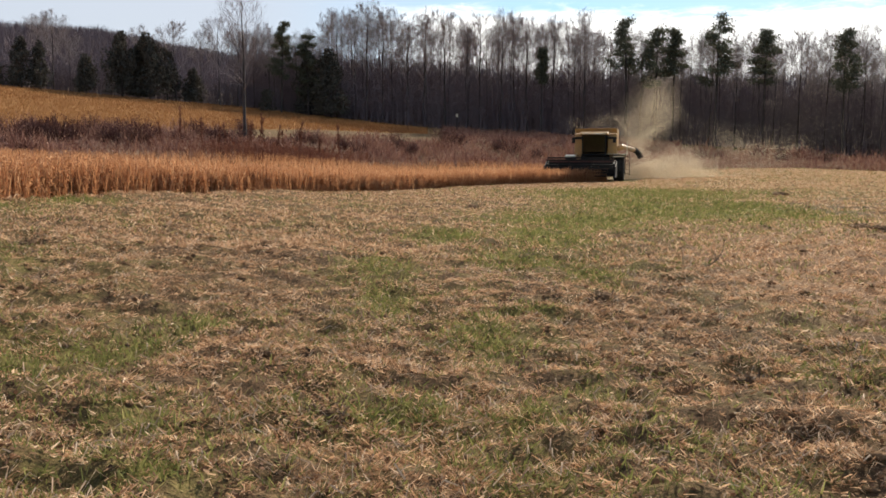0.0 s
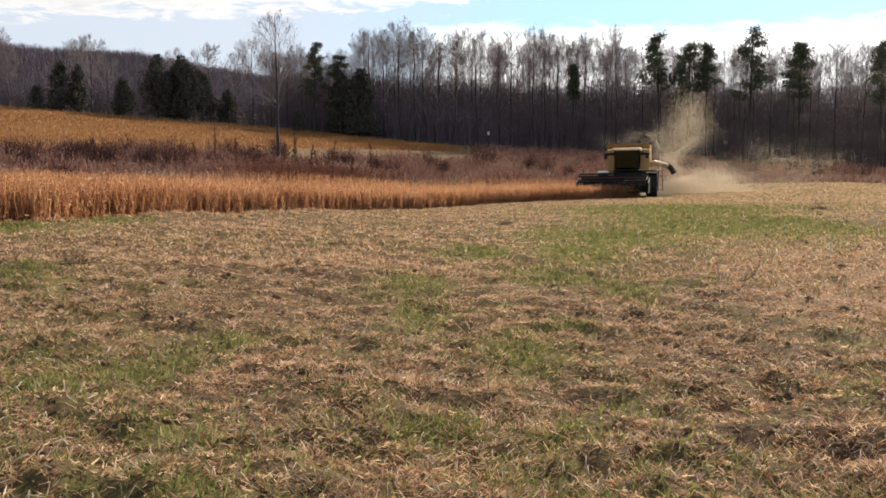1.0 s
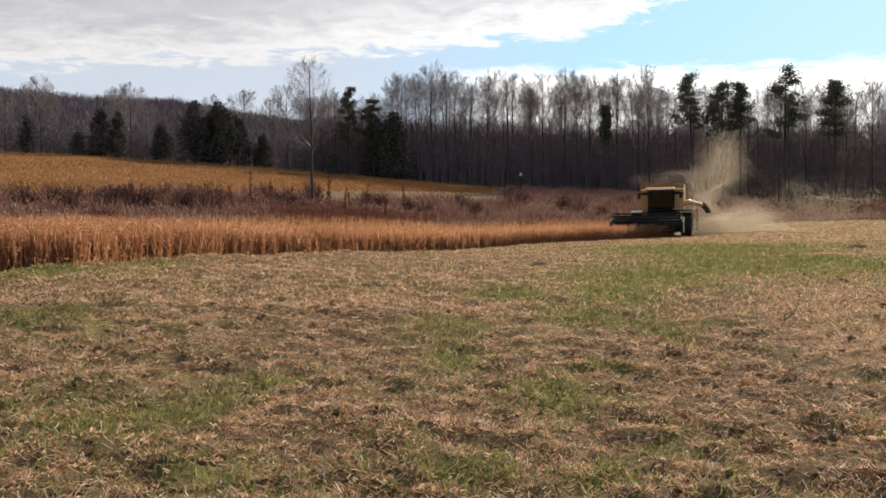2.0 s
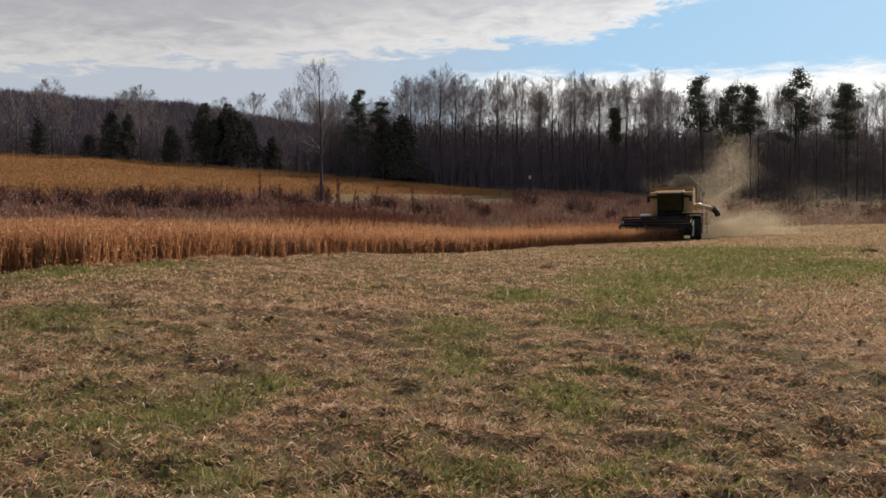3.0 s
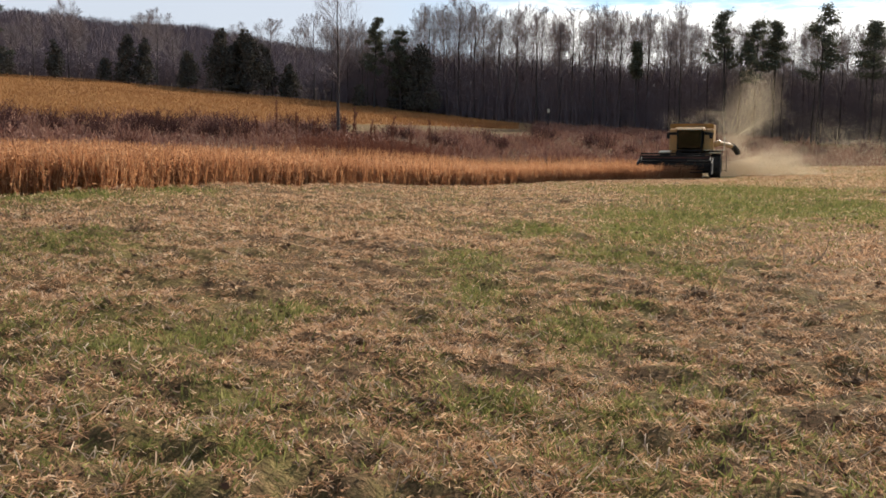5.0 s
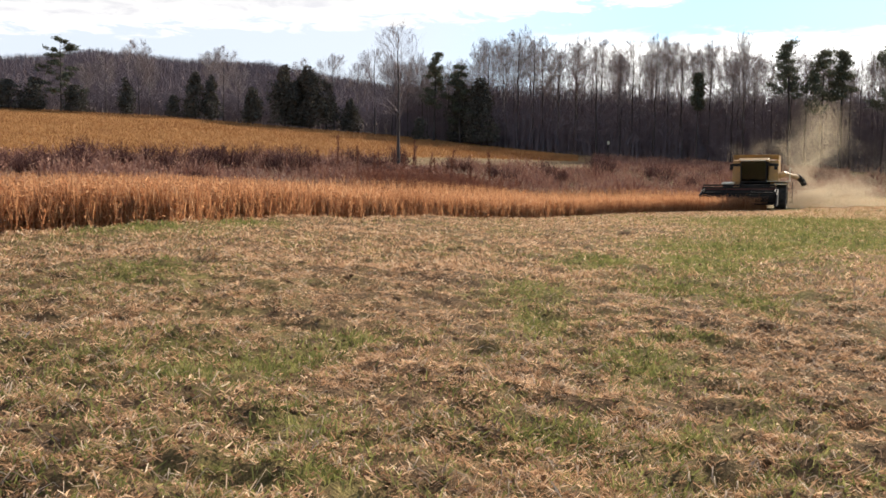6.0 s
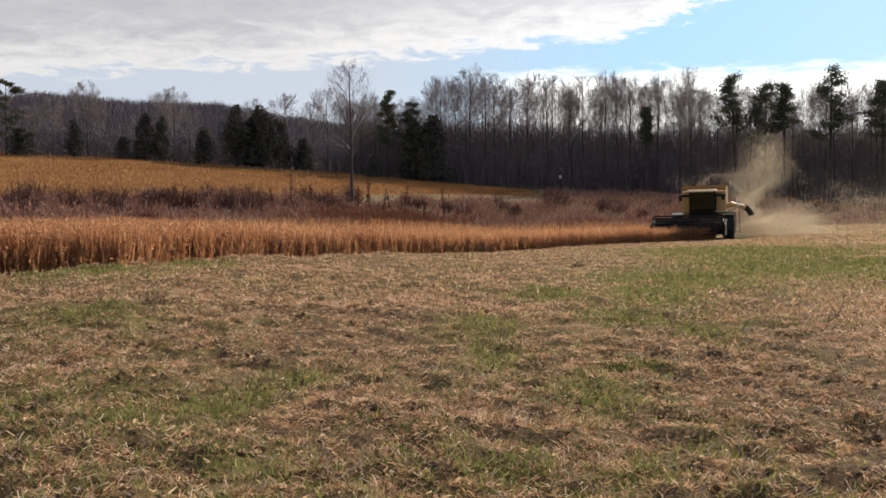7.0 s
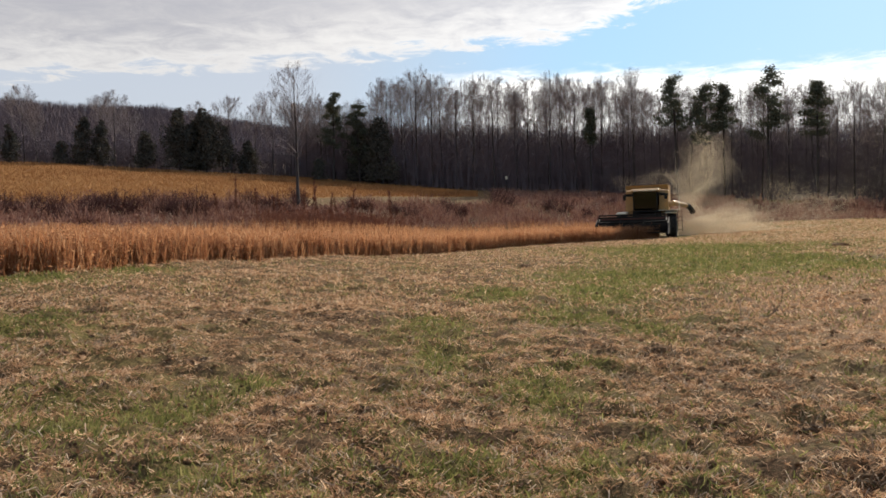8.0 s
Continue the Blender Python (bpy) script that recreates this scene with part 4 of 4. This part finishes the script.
def prism(profile, x0, x1, bevel=0.03):
    """A side profile in (y, z), drawn across from x0 to x1."""
    b = bmesh.new()
    low = [b.verts.new((x0, y, z)) for y, z in profile]
    high = [b.verts.new((x1, y, z)) for y, z in profile]
    b.faces.new(low), b.faces.new(high[::-1])
    for i in range(len(profile)):
        k = (i + 1) % len(profile)
        b.faces.new((low[k], low[i], high[i], high[k]))
    bmesh.ops.recalc_face_normals(b, faces=b.faces)
    if bevel:
        bevelled(b, bevel)
    return b


def tube(points, r, sides=10):
    b = bmesh.new()
    rings = []
    for i, p in enumerate(points):
        a, c = Vector(points[max(i - 1, 0)]), Vector(points[min(i + 1, len(points) - 1)])
        q = (c - a).to_track_quat("Z", "Y")
        rings.append([b.verts.new(Vector(p) + q @ Vector((r * math.cos(w), r * math.sin(w), 0))) for w in (2 * math.pi * k / sides for k in range(sides))])
    for u, v in zip(rings, rings[1:]):
        for k in range(sides):
            b.faces.new((u[k], u[(k + 1) % sides], v[(k + 1) % sides], v[k]))
    b.faces.new(rings[0][::-1]), b.faces.new(rings[-1])
    bmesh.ops.recalc_face_normals(b, faces=b.faces)
    return b


def lathe(profile, x, sides=32):
    """A profile of (offset along x, radius), turned about the x axis."""
    b = bmesh.new()
    rings = [[b.verts.new((x + o, r * math.cos(w), r * math.sin(w))) for w in (2 * math.pi * k / sides for k in range(sides))] for o, r in profile]
    for u, v in zip(rings, rings[1:]):
        for k in range(sides):
            b.faces.new((u[k], u[(k + 1) % sides], v[(k + 1) % sides], v[k]))
    bmesh.ops.recalc_face_normals(b, faces=b.faces)
    return b


def wheel(machine, name, x, y, r, w):
    rim_r = r * 0.52
    tyre = lathe([(-w * .42, rim_r), (-w * .5, r * .72), (-w * .48, r * .92), (-w * .36, r * .97), (w * .36, r * .97), (w * .48, r * .92), (w * .5, r * .72), (w * .42, rim_r)], 0)
    for k in range(22):                                  # slanted lugs, left and right in turn
        a = 2 * math.pi * k / 22
        side = 1 if k % 2 else -1
        m = Matrix.Rotation(a, 4, "X") @ Matrix.Translation((side * w * .24, 0, r * .975)) @ Matrix.Rotation(side * 0.6, 4, "Z") @ Matrix.Diagonal((w * .52, .07, r * .055, 1))
        bmesh.ops.create_cube(tyre, size=1, matrix=m)
    hub = new(name)
    hub.parent = machine
    hub.matrix_basis = pose(x, y, r)
    part("tyre", tyre, RUBBER, hub)
    part("rim", lathe([(-w * .4, rim_r * 1.02), (-w * .34, rim_r * .9), (-w * .1, rim_r * .8), (-w * .05, rim_r * .3), (-w * .05, 0.01), (w * .05, 0.01), (w * .05, rim_r * .3),
                       (w * .1, rim_r * .8), (w * .34, rim_r * .9), (w * .4, rim_r * 1.02)], 0), CREAM, hub, "dusty cream wheel rim")
    return hub


def combine_harvester():
    c = tagged(new("combine_harvester"), "dusty yellow combine harvester cutting the soybean edge", "combine")
    # hull: separator body with sloping back, grain tank above, tank extensions
    part("body", prism([(0.5, .75), (0.5, 2.35), (5.6, 2.35), (6.1, 1.9), (5.9, 1.0), (3.5, .7)], -1.35, 1.35, .05), YELLOW, c)
    part("grain_tank", prism([(.75, 2.35), (.75, 3.35), (1.0, 3.45), (3.4, 3.45), (3.6, 2.35)], -1.5, 1.5, .05), YELLOW, c)
    part("tank_extension", prism([(.85, 3.45), (.6, 3.78), (.66, 3.78), (.95, 3.45)], -1.45, 1.45, .008), YELLOW, c)
    for s in (-1, 1):
        part("tank_extension", block(*sorted((s * 1.44, s * 1.5)), .7, 3.4, 3.45, 3.74, .012), YELLOW, c)
    part("tank_extension", block(-1.45, 1.45, 3.36, 3.42, 3.45, 3.74, .012), YELLOW, c)
    part("engine_hood", prism([(3.6, 2.35), (3.6, 3.1), (4.9, 3.05), (5.5, 2.7), (5.6, 2.35)], -1.15, 1.15, .06), YELLOW, c)
    part("exhaust_pipe", tube([(.75, 4.0, 3.0), (.75, 4.0, 3.75), (.75, 4.12, 3.88)], .06), BLACK, c)
    part("straw_hood", prism([(5.6, .7), (5.7, 1.7), (6.4, 1.5), (6.7, .75)], -1.1, 1.1, .04), BLACK, c)
    for s in (-1, 1):                                    # flat panels flanking the cab
        p = part("front_panel", block(*sorted((s * .86, s * 1.5)), .42, .74, 1.92, 3.0, .03), YELLOW, c)
        part("dark_band", block(*sorted((s * .88, s * 1.49)), .38, .50, 3.0, 3.16, .02), BLACK, p, "black grille band over the panel")
        part("fender", prism([(-.75, 1.72), (-.8, 1.80), (.55, 1.92), (.6, 1.84)], *sorted((s * 1.30, s * 2.08)), .015), CREAM, c, "dust-covered fender over the drive wheel")
    # cab
    cab = new("cab")
    cab.parent = c
    part("cab_floor", block(-.84, .84, -1.0, .7, 1.86, 1.98, .02), BLACK, cab)
    part("cab_back", block(-.84, .84, .58, .68, 1.98, 3.3, .01), BLACK, cab)
    part("roof", prism([(-1.25, 3.28), (-1.3, 3.36), (-1.0, 3.50), (.7, 3.52), (.74, 3.28)], -.95, .95, .03), YELLOW, cab)
    part("visor", block(-.80, .80, -1.36, -1.26, 3.31, 3.365, .015), CREAM, cab, "pale visor strip across the cab front")
    for x in (-.80, .80):
        part("corner_post", tube([(x, -1.02, 1.95), (x, -1.12, 3.3)], .045, 8), BLACK, cab)
        part("side_glass", block(x - .012, x + .012, -1.0, .56, 2.0, 3.27, 0), GLASS, cab)
    part("windshield", prism([(-1.06, 2.0), (-1.16, 3.28), (-1.14, 3.28), (-1.04, 2.0)], -.76, .76, 0), GLASS, cab)
    part("seat", prism([(-.1, 2.0), (-.1, 2.42), (.28, 2.45), (.36, 2.95), (.46, 2.95), (.40, 2.0)], -.27, .27, .04), BLACK, cab)
    part("steering_column", tube([(0, -.75, 1.98), (0, -.55, 2.55)], .05, 8), BLACK, cab)
    part("sun_shade", prism([(-1.10, 3.02), (-1.11, 3.22), (-1.09, 3.22), (-1.08, 3.02)], -.5, .5, 0), GREENFILM, cab, "green sunshade film behind the glass")
    for s in (-1, 1):
        m = part("mirror", block(*sorted((s * 1.30, s * 1.52)), -1.2, -1.15, 2.72, 3.10, .015), BLACK, cab)
        part("mirror_arm", tube([(s * .82, -1.1, 3.15), (s * 1.40, -1.17, 3.12)], .018, 6), BLACK, m)
    # undercarriage
    part("feeder_house", prism([(-2.6, .45), (-2.6, 1.05), (.4, 1.85), (.6, 1.2), (-.4, .75)], -.62, .62, .03), BLACK, c)
    part("front_axle", block(-1.6, 1.6, -.15, .35, .62, 1.0, .03), BLACK, c)
    part("rear_axle", block(-1.25, 1.25, 4.2, 4.4, .45, .62, .03), BLACK, c)
    part("apron", block(-1.0, 1.0, .3, .42, .95, 1.9, .02), BLACK, c)
    wheel(c, "drive_wheel", -1.72, .1, .86, .70)
    wheel(c, "drive_wheel", 1.72, .1, .86, .70)
    wheel(c, "steer_wheel", -1.25, 4.3, .55, .38)
    wheel(c, "steer_wheel", 1.25, 4.3, .55, .38)
    # ladder and rail on its left side
    ladder = new("ladder")
    ladder.parent = c
    for x in (2.14, 2.44):
        part("stile", tube([(x, -.35, .45), (x, -.2, 1.95)], .022, 6), BLACK, ladder)
    for k in range(5):
        part("rung", block(2.14, 2.44, -.42 + .03 * k, -.30 + .03 * k, .55 + .30 * k, .58 + .30 * k, .006), BLACK, ladder)
    part("platform", block(.84, 2.3, -.9, .5, 1.93, 1.97, .01), CREAM, c)
    part("handrail", tube([(2.26, -.85, 1.97), (2.26, -.85, 2.85), (2.26, .45, 2.85), (2.26, .45, 1.97)], .02, 6), CREAM, c)
    part("handrail", tube([(2.26, -.85, 2.42), (2.26, .45, 2.42)], .016, 6), CREAM, c)
    # unloading auger folded back along its left side
    auger = new("unloading_auger")
    auger.parent = c
    part("elbow", tube([(1.3, .9, 2.3), (1.62, .9, 2.38), (1.78, 1.05, 2.44), (1.86, 1.4, 2.45)], .20, 14), YELLOW, auger)
    part("auger_tube", tube([(1.84, 1.2, 2.46), (2.55, 5.4, 2.28)], .17, 14), YELLOW, auger)
    part("spout", tube([(2.55, 5.3, 2.30), (2.70, 5.75, 2.20), (2.92, 6.0, 1.92), (3.0, 6.1, 1.72)], .21, 12), BLACK, auger, "black rubber spout")
    # header with reel
    h = new("header")
    h.parent = c
    h.matrix_basis = pose(-.72, 0, .12)
    W = 2.32
    part("back_sheet", prism([(-2.75, .35), (-2.62, 1.28), (-2.52, 1.30), (-2.55, .35)], -W, W, .012), BLACK, h)
    part("top_beam", block(-W, W, -2.66, -2.48, 1.22, 1.40, .02), RED, h, "dull red cross beam")
    part("pan", prism([(-3.85, .30), (-2.7, .32), (-2.7, .40), (-3.85, .35)], -W, W, .008), BLACK, h)
    part("screw", lathe([(-W + .1, .19), (W - .1, .19)], 0, 16), BLACK, h).matrix_basis = pose(0, -2.98, .66)
    flights = bmesh.new()
    for s in (-1, 1):
        for i in range(60):
            quad = []
            for j in (i, i + 1):
                a, x = j * .5 * s, s * (W - .12 - j * (W - .7) / 60)
                quad += [(x, .19 * math.cos(a), .19 * math.sin(a)), (x, .30 * math.cos(a), .30 * math.sin(a))]
            v = [flights.verts.new(q) for q in (quad[0], quad[1], quad[3], quad[2])]
            flights.faces.new(v)
    bmesh.ops.solidify(flights, geom=flights.faces[:], thickness=.006)
    part("screw_flight", flights, BLACK, h).matrix_basis = pose(0, -2.98, .66)
    for s in (-1, 1):
        part("crop_divider", prism([(-4.75, .22), (-3.9, .95), (-2.55, 1.32), (-2.55, .3), (-3.9, .24)], *sorted((s * W, s * (W + .10))), .02), BLACK, h)
        part("reel_arm", prism([(-2.55, 1.36), (-3.75, 1.16), (-3.75, 1.04), (-2.55, 1.22)], *sorted((s * (W - .12), s * (W - .04))), .01), BLACK, h)
    knife = bmesh.new()
    for k in range(74):
        x = -W + .08 + k * (2 * W - .16) / 73
        a = [knife.verts.new(p) for p in ((x - .03, -3.85, .33), (x + .03, -3.85, .33), (x, -3.98, .32), (x, -3.86, .36))]
        for f in ((0, 1, 2), (0, 3, 1), (1, 3, 2), (2, 3, 0)):
            knife.faces.new([a[i] for i in f])
    part("cutter_bar", knife, BLACK, h)
    reel = part("reel_shaft", tube([(-W + .05, -3.6, 1.05), (W - .05, -3.6, 1.05)], .07, 12), BLACK, h)
    for k in range(6):
        a = k * math.pi / 3 + .3
        by, bz = -3.6 + .52 * math.cos(a), 1.05 + .52 * math.sin(a)
        part("bat", block(-W + .1, W - .1, by - .025, by + .025, bz - .05, bz + .05, .008), BLACK, reel)
        tines = bmesh.new()
        for i in range(38):
            x = -W + .16 + i * (2 * W - .32) / 37
            bmesh.ops.create_cube(tines, size=1, matrix=Matrix.Translation((x, by, bz - .15)) @ Matrix.Diagonal((.012, .012, .24, 1)))
        tagged(part("tine_row", tines, BLACK, reel), kind="stuff")
        for x in (-W + .12, -W / 3, W / 3, W - .12):
            part("spoke", tube([(x, -3.6, 1.05), (x, by, bz)], .018, 5), BLACK, reel)
    return c


machine = combine_harvester()
machine.matrix_basis = pose(*polar(9.75, 64), 0, 0, -14)


# ---- dust thrown up behind the combine: fine grains ----
def dust(count, path, wide, size, bias=1.0):
    t = rng.random(count) ** bias
    P = np.array(path, float)
    k = t * (len(P) - 1)
    i = np.minimum(k.astype(int), len(P) - 2)
    c = P[i] + (P[i + 1] - P[i]) * (k - i)[:, None]
    w = (np.interp(t, np.linspace(0, 1, len(wide)), wide) * (.75 + .5 * grain(t * 7, t * 0 + c[0, 2], 1.0)))[:, None]
    p = c + rng.normal(size=(count, 3)) * w * np.array([1, 1.2, .8])
    curl = np.stack([grain(p[:, 2], p[:, 1], 1.3), grain(p[:, 0], p[:, 2], 1.3), grain(p[:, 0] + 9, p[:, 2], 1.7)], 1) - .5
    p = p + curl * w * 2.2
    p[:, 2] = np.maximum(p[:, 2], land(p[:, 0], p[:, 1]) + .05)
    w = rng.normal(size=(count, 3, 3)) * size * rng.uniform(.4, .8, (count, 1, 1))
    return (p[:, None] + w).reshape(-1, 3), np.arange(count * 3).reshape(count, 3)


mx, my, mz = machine.matrix_basis.translation
stuff("dust_cloud", [dust(105000, [(mx + 3.6, my + 5.5, .8), (mx + 4.4, my + 7, 2.4), (mx + 5.2, my + 8, 3.6), (mx + 5.9, my + 8.5, 4.6), (mx + 6.2, my + 9, 5.6), (mx + 6.1, my + 9, 6.5)], [1.0, .95, .9, 1.0, .95, .8], .0168),
                     dust(115000, [(mx + 2.6, my + 4.0, .4), (mx + 5, my + 5.5, .7), (mx + 10, my + 7.5, .9)], [.55, .8, .8], .0207),
                     dust(72000, [(mx + 4.6, my + 6, .8), (mx + 9, my + 8, 1.3), (mx + 18, my + 12, 2.0)], [.8, 1.1, 1.7], .018, 1.3),
                     dust(9000, [(mx - 1, my + 3, 3.7), (mx + 2.5, my + 6, 3.9)], [.5, .7], .012),
                     dust(50000, [(mx + 9, my + 12, 1.6), (mx + 36, my + 27, 5.5)], [2.2, 5.0], .0141)], DUST,
      "pale tan dust rising behind the combine", "dust")


# ---- old shed at the wood's edge, a pale marker post ----
def shed():
    s = tagged(new("shed"), "low dark weathered shed under the pines", "shed")
    part("wall", block(-2.4, 2.4, -1.6, 1.6, -.3, 1.75, .02), OLDBOARD, s)
    part("roof", prism([(-2.1, 1.65), (0, 2.4), (2.1, 1.65), (2.1, 1.75), (0, 2.5), (-2.1, 1.75)], -2.8, 2.8, .01), TIN, s, "dull grey tin roof")
    d = part("door", block(-.6, .6, -1.68, -1.6, 0, 1.6, .01), BLACK, s)
    part("handle", block(.4, .46, -1.72, -1.68, .95, 1.1, .005), STEEL, d)
    return s


stand(shed(), -8.5, 172, 12)
post = tagged(new("sign_post"), "dark post carrying a small pale blank sign", "sign")
part("shaft", block(-.06, .06, -.06, .06, -.3, 2.9, .01), OLDBOARD, post)
part("board", block(-.22, .22, -.10, -.06, 2.45, 3.05, .01), CREAM, post, "small pale board")
stand(post, 0.9, 162)
